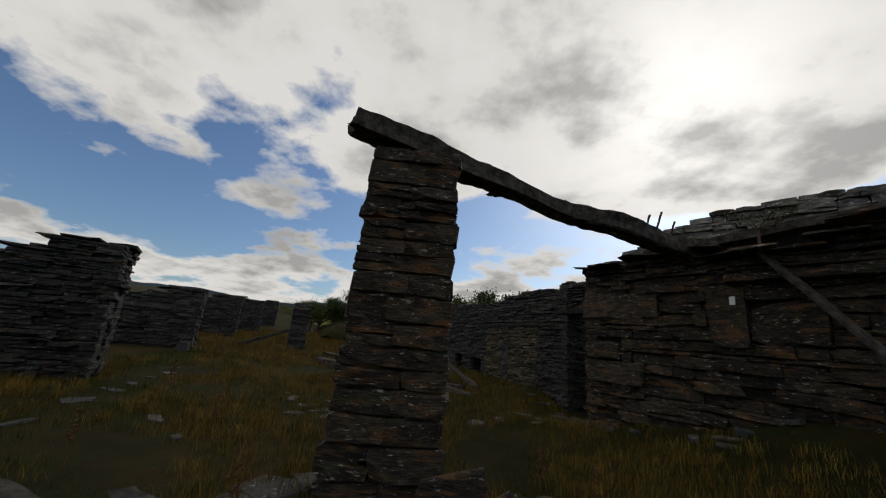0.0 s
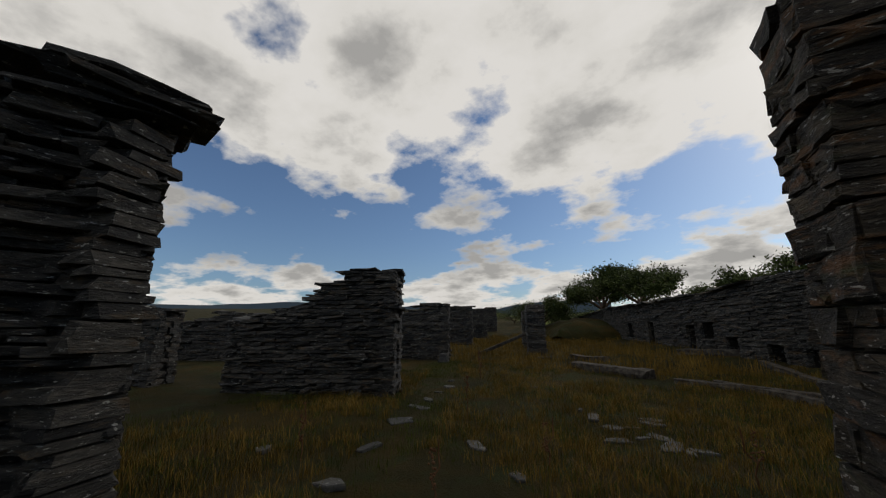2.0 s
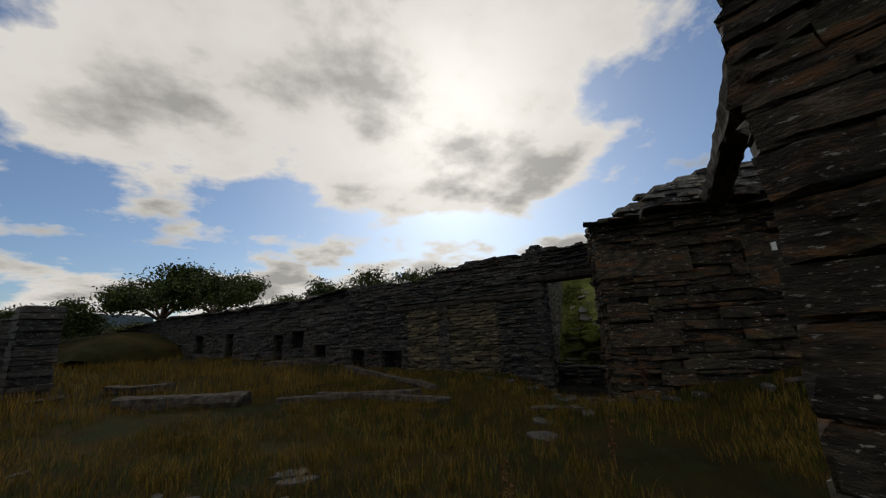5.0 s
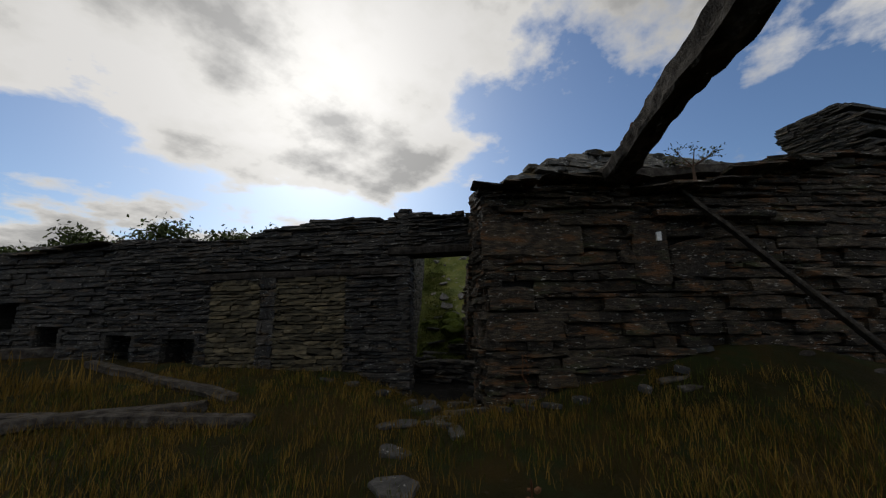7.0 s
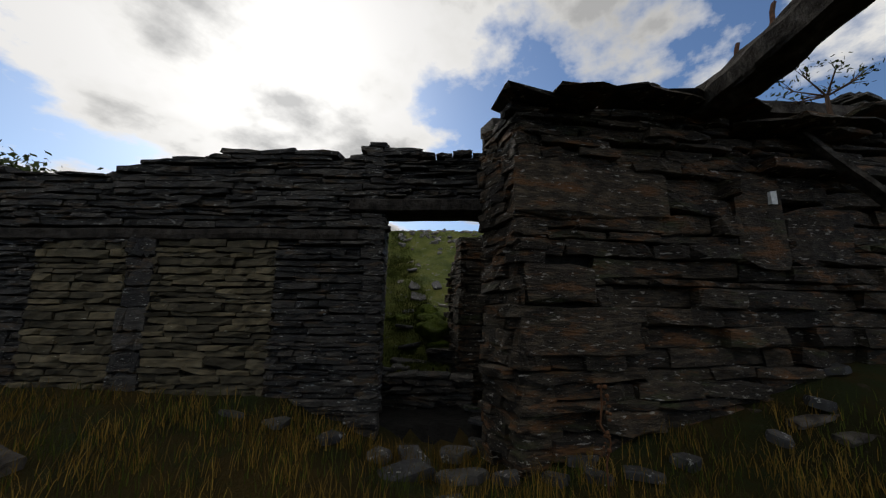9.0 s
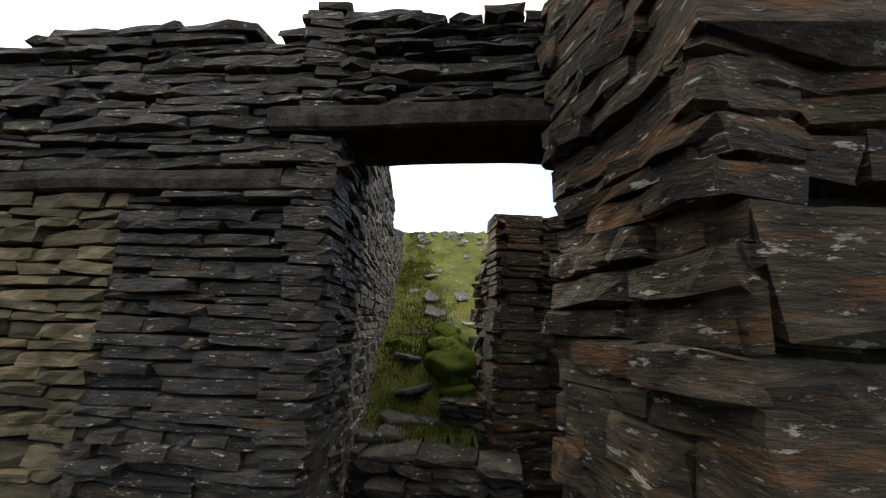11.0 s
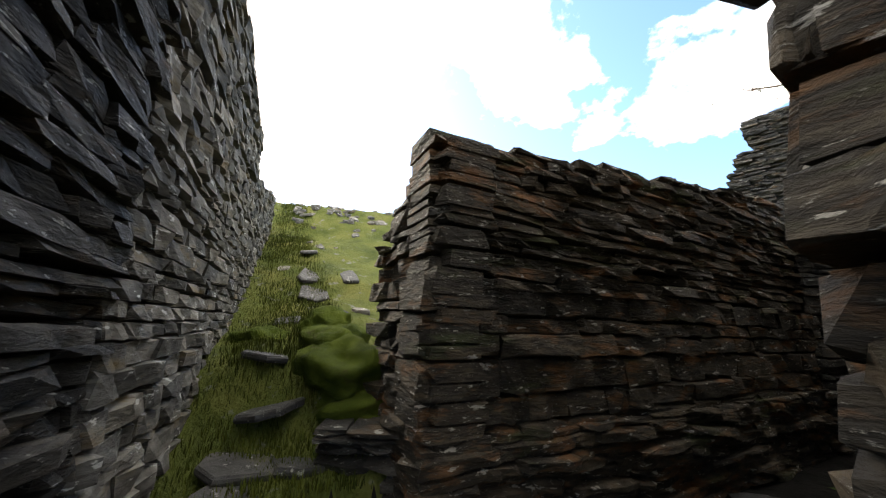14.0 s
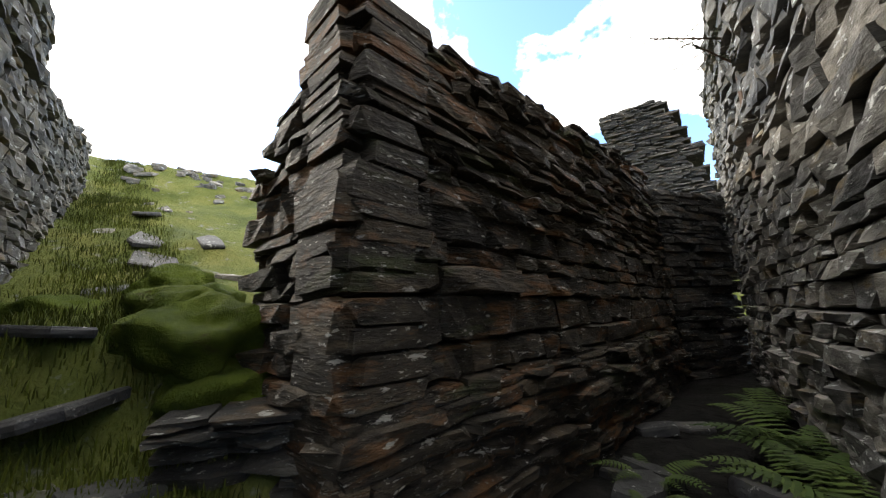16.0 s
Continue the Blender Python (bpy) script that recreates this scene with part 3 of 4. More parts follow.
q2 = [R0 + (RI0 - R0) * 0.18 - rn2 * 0.18, R1 - rn * 0.2, RI1 + rid * 0.6 - rin * 0.3, RI1 - rin * 0.18, RI0 - rin * 0.16 - rn2 * 0.16]
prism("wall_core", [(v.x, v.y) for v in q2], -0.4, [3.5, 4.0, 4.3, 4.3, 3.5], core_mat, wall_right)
p = R0 + rd * 2.75 + rn * 0.06
bm = bmesh.new()
bmesh.ops.create_cube(bm, size=1, matrix=Matrix.Translation((p.x, p.y, 2.66)) @ Matrix.Rotation(math.atan2(rd.y, rd.x), 4, "Z") @ Matrix.Diagonal((0.07, 0.06, 0.14, 1)))
for v in bm.verts:
    v.co += Vector(noise.noise_vector(v.co * 9)) * 0.015
part("white_stone", bm, white_mat, wall_right, "small white stone chip")
# long stone shelf over the recess
rough_bar("ledge", (*(R0 + rd * 2.7 + rn * 0.05), 3.02), (*(R0 + rd * 4.6 + rn * 0.05), 3.0), 0.3, 0.12, block, wall_right, 0.02, 10, "projecting stone ledge")

# ---- inner wall with its battered corner ----
wall_inner = thing("wall_inner", "inner slate-block wall with a square corner and sloping top", "wall", kind="structure")
C0 = Vector((4.97, 10.3))
CR = Vector((8.7, 6.42))
CL = Vector((5.85, 11.1))
cd = (CR - C0).normalized()
cn = Vector((cd.y, -cd.x))
if cn.x > 0:
    cn = -cn
cl = (CL - C0).normalized()
cln = Vector((-cl.y, cl.x))
CTOP = steps([(0, 2.62), (0.6, 2.66), (1.6, 2.78), (4, 3.08), (5.6, 3.2)])
ci = face_stones(C0, CR, lambda u: 0.05, lambda u: min(1.75, CTOP(u)), cn, (0.09, 0.22), (0.22, 0.65), 0.36, (), 0.012, 0.03, 0.02)
ci += face_stones(C0 - cn * 0.04 + cd * 0.05, CR - cn * 0.04, lambda u: 1.78, CTOP, cn, (0.045, 0.10), (0.2, 0.75), 0.36, (), 0.025, 0.03, 0.08)
ci += [s for s in face_stones(C0 + cn * 0.03, CR + cn * 0.03, lambda u: 0.0, lambda u: 0.85, cn, (0.035, 0.09), (0.2, 0.6), 0.3, (), 0.03, 0.03)]
ci += cap_slabs(C0 - cn * 0.34 + cd * 0.6, CR - cn * 0.34, lambda u: CTOP(u + 0.6) - 0.06, 0.45, 13, (0.3, 0.7), 0.02)
put_stones(ci, wall_inner, block, block_rest, (5.2, 9.8, 1.6), 300, "block")
cj = face_stones(C0, CL, lambda u: 0.3, lambda u: 2.64 - 0.5 * u, cln, (0.06, 0.16), (0.2, 0.55), 0.36, (), 0.03, 0.03, 0.05)
put_stones(cj, wall_inner, block, block_rest, (5.0, 10.4, 1.8), 80, "side_block")
q = [C0 - cn * 0.45 - cln * 0.45, CL - cln * 0.34 - cl * 0.1, CL - cln * 0.6 - cl * 0.1, CR - cn * 1.0, CR - cn * 0.34]
prism("wall_core", [(v.x, v.y) for v in q], -0.3, [2.5, 1.95, 1.95, 2.9, 2.9], core_mat, wall_inner)
# closing wall at the far end of the pit
wall_end = thing("wall_end", "low dark slate wall closing the pit", "wall", kind="structure")
E0, E1 = CR + cd * -0.1, RI1 + rid * 0.1
ed = (E1 - E0).normalized()
en = Vector((-ed.y, ed.x))
if en.x > 0:
    en = -en
we = face_stones(E0, E1, lambda u: 0.0, lambda u: 2.9 + 0.05 * math.sin(5 * u), en, (0.05, 0.13), (0.2, 0.6), 0.3)
put_stones(we, wall_end, slate, slate_rest, (9, 5.7, 2), 180)
q = [E0 - en * 0.12, E1 - en * 0.12, E1 - en * 1.2, E0 - en * 1.2]
prism("wall_core", [(v.x, v.y) for v in q], -0.3, [2.8] * 4, core_mat, wall_end)

# ---- gable fragment on the slope ----
chimney = thing("ruined_gable", "tall ruined slate gable stack with stepped broken side", "ruin", at=(15.15, 2.5, 0))
gs = []
gd = Vector((-0.633, -0.774)).normalized()
gn = Vector((-gd.y, gd.x))
for z in np.arange(2.0, 7.85, 0.1):
    half0 = -0.8 + max(0, 7.85 - z) * 0.22 if z > 6.9 else -1.0 - (6.9 - z) * 0.25
    half1 = 0.72 + max(0, 7.85 - z) * 0.36
    u = half0 + rng.normal(0, 0.05)
    while u < half1:
        l = rng.uniform(0.3, 0.8)
        for side in (-0.4, 0.4):
            c = Vector((15.15, 2.5, 0)) + Vector((*(gd * (u + l / 2) + gn * (side + rng.normal(0, 0.03))), z))
            gs.append((c, Vector((*gd, 0)), Vector((*gn, 0)) * (-1 if side > 0 else 1), Vector((0, 0, 1)), (l - 0.01, 0.8, 0.094)))
        u += l
put_stones(gs, chimney, slate, slate_rest, (15.1, 2.5, 7.4), 160)

# ---- row of cross walls on the far side of the mill ----
def cross_wall(x, y, length, tall, low, thick=0.75, near=False, base=None, lean=0.0, group="cross walls of the mill"):
    base = yard(x, y) if base is None else base
    w = thing("cross_wall", "broken dry-stone slate cross wall with ragged stepped top", "ruined wall", group, at=(x, y, base))
    back = Vector((-0.87, -0.49)).normalized()
    fro = Vector((0.49, -0.87))
    p0 = Vector((x, y))
    p1 = p0 + back * length
    top = steps([(0, base + tall), (length * 0.28, base + tall + 0.05), (length * 0.32, base + tall - 0.15), (length * 0.5, base + tall * 0.86), (length * 0.55, base + tall * 0.72), (length, base + low)])
    zl = lambda u: yard(*(p0 + back * u)) - 0.1
    c = (0.05, 0.11) if near else (0.08, 0.15)
    l = (0.2, 0.65) if near else (0.3, 0.9)
    st = face_stones(p0, p1, zl, top, fro, c, l, 0.3, (), 0.035)
    st += face_stones(p0 - fro * thick, p0, zl, lambda u: base + tall, -back, c, (0.25, 0.75), 0.3, (), 0.04)
    st += face_stones(p1 - fro * thick, p0 - fro * thick, zl, lambda u: top(length - u), -fro, (0.1, 0.16), (0.4, 0.9), 0.3, (), 0.03)
    st += cap_slabs(p0 - fro * thick / 2, p1 - fro * thick / 2, top, thick, max(4, int(length * 2)), (0.4, 0.9))
    put_stones(st, w, slate, slate_rest, (x, y, base + tall * 0.6), 200 if near else 40)
    q = [p0 + back * 0.14 - fro * 0.14, p1 - back * 0.05 - fro * 0.14, p1 - back * 0.05 - fro * (thick - 0.14), p0 + back * 0.14 - fro * (thick - 0.14)]
    prism("core", [(v.x, v.y) for v in q], -0.3, [base + tall - 0.12, base + low - 0.12, base + low - 0.12, base + tall - 0.12], core_mat, w)
    return w


cross_wall(-7.4, 7.8, 4.2, 2.92, 1.75, near=True)
cross_wall(-10.25, 14.2, 4.0, 2.3, 1.9)
cross_wall(-13.2, 21.2, 4.0, 2.4, 2.1)
cross_wall(-15.8, 28.0, 4.0, 2.4, 2.1)
cross_wall(-18.4, 35.0, 4.0, 2.4, 2.1)
cross_wall(-13.1, 4.9, 6.0, 1.95, 2.05)
cross_wall(-17.0, 8.6, 3.0, 1.9, 1.6)
# wall end close to the path, with overhanging top slabs
wall_stub = thing("wall_stub", "tall dry-stone slate wall end with overhanging top slabs", "ruined wall", at=(-4.9, 2.3, 0.0))
S0 = Vector((-4.88, 2.36))
sd = Vector((-0.2, -0.98)).normalized()
so = Vector((0.98, -0.2))
sb = Vector((-0.93, -0.36)).normalized()
st = face_stones(S0, S0 + sd * 1.05, lambda u: 0.0, lambda u: 3.22, so, (0.045, 0.12), (0.2, 0.75), 0.4, (), 0.045)
S1 = S0 + sd * 1.05
st += face_stones(S1, S1 + sb * 4.5, lambda u: 0.0, steps([(0, 3.2), (0.6, 3.4), (1.2, 3.0), (2.2, 2.7), (4.5, 2.4)]), (0.36, -0.93), (0.06, 0.13), (0.2, 0.6), 0.4, (), 0.05)
st += face_stones(S0 + sb * 3.0, S0, lambda u: 0.0, steps([(0, 2.7), (3, 3.22)]), (-0.36, 0.93), (0.06, 0.13), (0.2, 0.7), 0.4, (), 0.04)
for k, (du, dz, l, w, over) in enumerate(((0.5, 3.52, 1.1, 0.7, 0.08), (0.5, 3.58, 1.0, 0.7, 0.16), (0.45, 3.64, 1.05, 0.6, 0.24), (0.75, 3.70, 0.95, 0.6, 0.14), (0.4, 3.76, 1.1, 0.7, 0.12), (0.85, 3.81, 0.7, 0.5, -0.1), (0.9, 3.86, 0.6, 0.4, -0.1))):
    c = S0 + sd * (du - over * 1.1) - so * (0.28 - over)
    tl = rng.normal(0, 0.06)
    ax = Vector((*sd, tl)).normalized()
    az = (Vector((0, 0, 1)) - Vector((*sd, 0)) * tl).normalized()
    st.append((Vector((c.x, c.y, dz - 0.26)), ax, -Vector((*so, 0)), az, (l * 0.88, w, 0.055)))
put_stones(st, wall_stub, slate, slate_rest, (-4.8, 2.0, 2.4), 300)
q = [S0 - so * 0.2 + sd * 0.15, S1 - so * 0.2 - sd * 0.15, S1 + sb * 4.4 + Vector((0.0, 0.2)), S0 + sb * 2.9 - Vector((0, 0.2))]
prism("core", [(v.x, v.y) for v in q], -0.3, [3.1, 3.05, 2.3, 2.6], core_mat, wall_stub)

# ---- great pillar and the fallen roof beam ----
PC = Vector((-0.30, 4.55))
pillar = thing("pillar", "tall free-standing pillar of large dark squared stone blocks", "pillar", at=(PC.x, PC.y, 0))
ps = []
z = -0.15
pa = math.radians(8)
pxd, pyd = Vector((math.cos(pa), math.sin(pa))), Vector((-math.sin(pa), math.cos(pa)))
while z < 3.74:
    h = rng.uniform(0.12, 0.32)
    t = z / 3.7
    wx, wy = 1.14 - 0.14 * t, 0.78 - 0.10 * t
    for s in (0, 1, 2, 3):
        o = (-pyd, pxd, pyd, -pxd)[s]
        along = (pxd, pyd, -pxd, -pyd)[s]
        ln = (wx, wy, wx, wy)[s]
        dp = (wy, wx, wy, wx)[s]
        cut = rng.uniform(0.35, 0.65) if rng.random() < 0.75 else 1.0
        for (a, b) in ((0, cut), (cut, 1.0)):
            if b - a < 0.05:
                continue
            hs = [(z, h)] if (b - a) > 0.5 or rng.random() < 0.6 else [(z, h * 0.5), (z + h * 0.5, h * 0.5)]
            for zz, hh in hs:
                c = PC + along * (ln * ((a + b) / 2 - 0.5)) + o * (dp / 2 - 0.2 + rng.normal(0, 0.018))
                tl = rng.normal(0, 0.02)
                ps.append((Vector((c.x, c.y, zz + hh / 2)), Vector((*along, tl)).normalized(), -Vector((*o, 0)), (Vector((0, 0, 1)) - Vector((*along, 0)) * tl).normalized(), (ln * (b - a) - 0.01, 0.42, hh - 0.008)))
    z += h
put_stones(ps, pillar, block, block_rest, (PC.x, PC.y - 0.5, 2), 260, "block")
q = [PC + pxd * sx * 0.36 + pyd * sy * 0.26 for sx, sy in ((-1, -1), (1, -1), (1, 1), (-1, 1))]
prism("core", [(v.x, v.y) for v in q], -0.3, [3.7] * 4, core_mat, pillar)
beam = thing("roof_beam", "long rotten split roof beam resting on the pillar and wall top", "beam", at=(-1.0, 4.2, 3.95))
bo = rough_bar("timber", (-1.08, 4.1, 4.08), (4.62, 7.2, 3.66), 0.29, 0.25, timber, beam, 0.085, 80, "", 0.12, (1.0, 1.2))
bo.matrix_basis = beam.matrix_basis.inverted()
for k in range(26):
    t = rng.uniform(0.02, 0.98)
    c = Vector((-1.08, 4.1, 4.08)).lerp(Vector((4.62, 7.2, 3.66)), t)
    l = rng.uniform(0.15, 0.5)
    d = Vector((0.9, 0.4, -0.1 + rng.normal(0, 0.12))).normalized()
    c += Vector((rng.normal(0, 0.04), rng.normal(0, 0.05), 0.12 - 0.24 * (k % 2) - 0.48 * t * (1 - t)))
    o = rough_bar("splinter", c - d * l / 2, c + d * l / 2, 0.07, 0.04, timber, beam, 0.08, 5, "", 0, (1.0, 0.4))
    o.matrix_basis = beam.matrix_basis.inverted()
for (t, l) in ((0.80, 0.3), (0.84, 0.42), (0.9, 0.35)):
    c = Vector((-1.08, 4.1, 4.04)).lerp(Vector((4.62, 7.2, 3.70)), t)
    o = rough_bar("iron_spike", c, c + Vector((0.25 * l, -0.2 * l, l)), 0.03, 0.03, iron, beam, 0.02, 4, "bent rusty iron spike")
    o.matrix_basis = beam.matrix_basis.inverted()
wall_plate = thing("wall_plate", "dark timber plate lying along the broken wall top", "timber", at=(5.4, 6.0, 3.6))
o = rough_bar("timber", (4.75, 6.95, 3.72), (7.3, 3.9, 4.0), 0.3, 0.16, timber, wall_plate, 0.04, 24)
o.matrix_basis = wall_plate.matrix_basis.inverted()
prop = thing("leaning_plank", "long grey weathered plank leaning against the block wall", "plank", at=(5.9, 4.6, 0.8))
o = rough_bar("board", (5.05, 6.3, 3.52), (5.6, 4.2, 0.8), 0.17, 0.06, timber, prop, 0.02, 20)
o.matrix_basis = prop.matrix_basis.inverted()

# ---- far pillar ----
def slab_mesh(name, l, w, h, seed, mat, parent=None, label=""):
    """A flat split slab: an irregular polygon with a chipped edge."""
    r = np.random.default_rng(seed)
    n = int(r.integers(6, 10))
    rads = r.uniform(0.74, 1.12, n)
    ang = np.sort(r.uniform(0, 2 * math.pi, n))
    ang = np.linspace(0, 2 * math.pi, n, endpoint=False) + r.normal(0, 0.27, n)
    vs, fs = [], []
    for k, (sc, z) in enumerate(((0.97, 0.0), (1.0, 0.35), (0.99, 0.75), (0.93, 1.0))):
        for i, a in enumerate(ang):
            rad = 1 / max(abs(math.cos(a)), abs(math.sin(a))) ** 0.8 * rads[i]
            j = 1 + 0.05 * noise.noise(Vector((a * 3, k, seed)))
            vs.append((math.cos(a) * rad * l / 2 * sc * j, math.sin(a) * rad * w / 2 * sc * j, z * h + 0.12 * h * noise.noise(Vector((a, seed, k)))))
    for k in range(3):
        for i in range(n):
            a, b = k * n + i, k * n + (i + 1) % n
            fs.append((a, b, b + n, a + n))
    fs.append(tuple(range(n))[::-1])
    fs.append(tuple(3 * n + i for i in range(n)))
    return mesh_from(name, vs, fs, mat, parent, label)


def slab(x, y, z, l, w, h, seed, name="slab", label="flat grey slate slab lying in the turf", cat="stone", rx=0, ry=0, rz=0, mat=None, group=""):
    o = slab_mesh(name, l, w, h, seed, mat or flag_mat)
    o.matrix_basis = pose(x, y, z, rx, ry, rz)
    return tagged(o, label, cat, group)


def block_pillar(x, y, w, tall, base):
    t = thing("far_pillar", "slender ruined pillar of stacked slate blocks", "pillar", "mill pillars", at=(x, y, base))
    st = []
    z = base - 0.2
    while z < base + tall:
        h = rng.uniform(0.09, 0.2)
        for s in range(4):
            a = math.radians(30 + 90 * s)
            o, al = Vector((math.cos(a), math.sin(a))), Vector((-math.sin(a), math.cos(a)))
            c = Vector((x, y)) + o * (w / 2 - 0.12 + rng.normal(0, 0.02))
            st.append((Vector((c.x, c.y, z + h / 2)), Vector((*al, 0)), -Vector((*o, 0)), Vector((0, 0, 1)), (w * rng.uniform(0.9, 1.0), 0.3, h - 0.01)))
        z += h
    put_stones(st, t, slate, slate_rest, (x, y, base), 0)
    for ch in t.children:
        ch.name = "stonework"


block_pillar(-7.75, 17.8, 0.75, 2.35, 0.35)
block_pillar(-9.6, 21.6, 0.7, 2.2, 0.5)
slab(-7.2, 16.9, 0.25, 1.1, 0.9, 0.08, 3, "leaning_slab", "grey slate slab leaning on the far pillar", "slab", -35, 0, 20)
bx = thing("sloping_timber", "grey timber sloping up to the far pillar", "timber", at=(-9.6, 17.5, 0.4))
o = rough_bar("board", (-10.4, 17.0, 0.5), (-8.3, 18.0, 1.45), 0.2, 0.14, timber, bx, 0.03, 10)
o.matrix_basis = bx.matrix_basis.inverted()

# ---- things at the foot of the great pillar ----
slab(0.40, 4.02, -0.05, 0.95, 1.25, 0.10, 11, "standing_slab", "upright rough grey slab leaning against the pillar", "slab", 82, 0, 4, block)
slab(0.95, 4.15, -0.05, 0.5, 0.95, 0.12, 12, "standing_slab", "broken dark slab beside the pillar", "slab", 80, 8, 10, block)


def boulder(x, y, z, sx, sy, sz, seed, label, mat=None, rz=0):
    bm = bmesh.new()
    bmesh.ops.create_icosphere(bm, subdivisions=3, radius=0.5)
    for v in bm.verts:
        n = noise.noise(v.co * 2.2 + Vector((seed, 0, 0))) * 0.28 + noise.noise(v.co * 6 + Vector((0, seed, 0))) * 0.08
        v.co = v.co * (1 + n)
        v.co.z = round(v.co.z * 5 + 0.3 * n) / 5 * 0.55 + v.co.z * 0.45
    o = part("boulder", bm, mat or block)
    o.matrix_basis = pose(x, y, z, 0, 0, rz) @ Matrix.Diagonal((sx, sy, sz, 1))
    return tagged(o, label, "boulder")


boulder(1.35, 3.85, 0.12, 1.3, 0.7, 0.55, 2, "dark rough boulder at the foot of the pillar", None, -25)
boulder(1.75, 3.7, 0.08, 0.8, 0.5, 0.35, 5, "small dark boulder in the grass by the pillar", None, -30)
boulder(0.75, 3.45, 0.05, 0.35, 0.3, 0.22, 8, "grey stone in front of the standing slab", flag_mat)
for k, (x, y, l, w) in enumerate(((-1.35, 4.4, 0.8, 0.6), (-1.05, 4.7, 0.5, 0.5), (-1.55, 3.95, 0.7, 0.5), (-1.05, 4.05, 0.4, 0.35))):
    slab(x, y, yard(x, y) - 0.02, l, w, 0.06, 30 + k, "flagstone", "worn grey flagstone sunk in turf beside the pillar", "stone", 0, 0, k * 40, None, "flags by the pillar")


def log(p0, p1, w, h, label, rough=0.04):
    t = thing("fallen_timber", label, "timber", "fallen timbers", at=p0)
    o = rough_bar("timber", p0, p1, w, h, timber, t, rough, 26)
    o.matrix_basis = t.matrix_basis.inverted()


def glog(x0, y0, x1, y1, w, h, lift=0.0, lift2=0.0):
    log((x0, y0, yard(x0, y0) + h * 0.35 + lift), (x1, y1, yard(x1, y1) + h * 0.35 + lift2), w, h, "grey weathered roof timber fallen in the grass")


log((-2.8, 2.9, 0.40), (-1.25, 2.5, 0.34), 0.2, 0.15, "split grey roof timber propped on stones")
log((-1.75, 3.0, 0.40), (-0.95, 2.65, 0.34), 0.18, 0.15, "short split grey timber end propped on stones")
glog(3.0, 3.75, 4.9, 4.3, 0.22, 0.18, 0.12, 0.2)
glog(-5.24, 14.9, -2.8, 13.6, 0.45, 0.28)
glog(-2.2, 13.3, 0.55, 11.75, 0.22, 0.14)
glog(-2.2, 18.6, -0.05, 17.3, 0.5, 0.22)
glog(-1.35, 13.3, 0.7, 10.8, 0.2, 0.14)
glog(-0.1, 15.6, 0.85, 11.7, 0.2, 0.12)
glog(-6.0, 17.4, -4.6, 17.0, 0.5, 0.2)
glog(4.3, 6.5, 6.3, 4.2, 0.12, 0.07)
glog(4.4, 6.75, 5.9, 5.0, 0.12, 0.06)
boulder(-2.4, 2.8, 0.13, 0.5, 0.4, 0.4, 21, "grey stone under the fallen timber")
boulder(-1.45, 2.55, 0.12, 0.6, 0.45, 0.38, 22, "grey stone under the split timbers")
boulder(-1.3, 2.82, 0.1, 0.4, 0.35, 0.4, 24, "grey stone beside the split timbers")
boulder(3.6, 3.92, 0.08, 0.4, 0.35, 0.3, 23, "grey stone under the fallen timber")
# slabs scattered in the turf, and the flagged path
spots = [(-6.61, 8.09), (-6.9, 8.9), (-6.3, 7.4), (-7.4, 10.2), (-7.0, 9.5), (-3.3, 8.75), (-2.9, 8.3), (-2.6, 8.4), (-2.4, 7.9), (-2.2, 8.1), (-2.0, 7.7), (-1.8, 7.4), (-1.7, 7.7), (-2.7, 7.6), (-3.6, 9.1), (-2.4, 9.0), (-5.2, 10.8), (-4.3, 6.2), (-5.5, 5.3), (-6.6, 4.4), (-4.9, 4.2), (-3.4, 5.6), (-2.35, 8.75), (-5.9, 6.4), (1.35, 8.9), (0.8, 8.36), (2.2, 9.0), (2.4, 9.1), (2.1, 8.6), (1.9, 9.4)]
for k, (x, y) in enumerate(spots):
    l = rng.uniform(0.22, 0.55)
    slab(x, y, yard(x, y) - 0.015, l, l * rng.uniform(0.4, 0.8), rng.uniform(0.03, 0.06), 60 + k, "slab", "flat grey slate slab lying in the turf", "stone", rng.normal(0, 4), rng.normal(0, 4), rng.uniform(0, 180), None, "slabs in the yard")
slab(-8.3, 7.35, 0.15, 0.5, 0.8, 0.08, 150, "leaning_slab", "dark slate slab leaning on the cross wall", "slab", 70, 0, 20)
slab(-9.9, 13.4, 0.25, 0.5, 1.0, 0.12, 151, "standing_slab", "upright slate post by the cross wall", "slab", 88, 0, 10)
# rubble at the wall foot and in the doorway
rub = [(2.58, 11.95, 0.25), (2.95, 11.5, 0.2), (2.75, 11.3, 0.16), (2.2, 11.4, 0.3), (2.4, 10.9, 0.28), (2.65, 10.5, 0.3), (3.4, 8.35, 0.3), (3.2, 8.2, 0.25), (3.1, 8.5, 0.2), (3.3, 7.9, 0.3), (3.6, 7.6, 0.25), (4.7, 6.5, 0.3), (5.2, 6.2, 0.3), (4.2, 6.9, 0.2), (2.75, 9.7, 0.5), (3.05, 9.3, 0.55), (3.2, 9.9, 0.5), (3.5, 9.6, 0.45), (2.9, 10.1, 0.35), (3.05, 8.85, 0.25), (3.85, 9.2, 0.4), (4.2, 9.5, 0.5)]
for k, (x, y, l) in enumerate(rub):
    slab(x, y, land(x, y) - 0.01, l, l * rng.uniform(0.45, 0.8), rng.uniform(0.04, 0.09), 200 + k, "rubble_slab", "loose broken slate slab at the wall foot", "stone", rng.normal(0, 8), rng.normal(0, 8), rng.uniform(0, 180), None, "rubble at the wall")
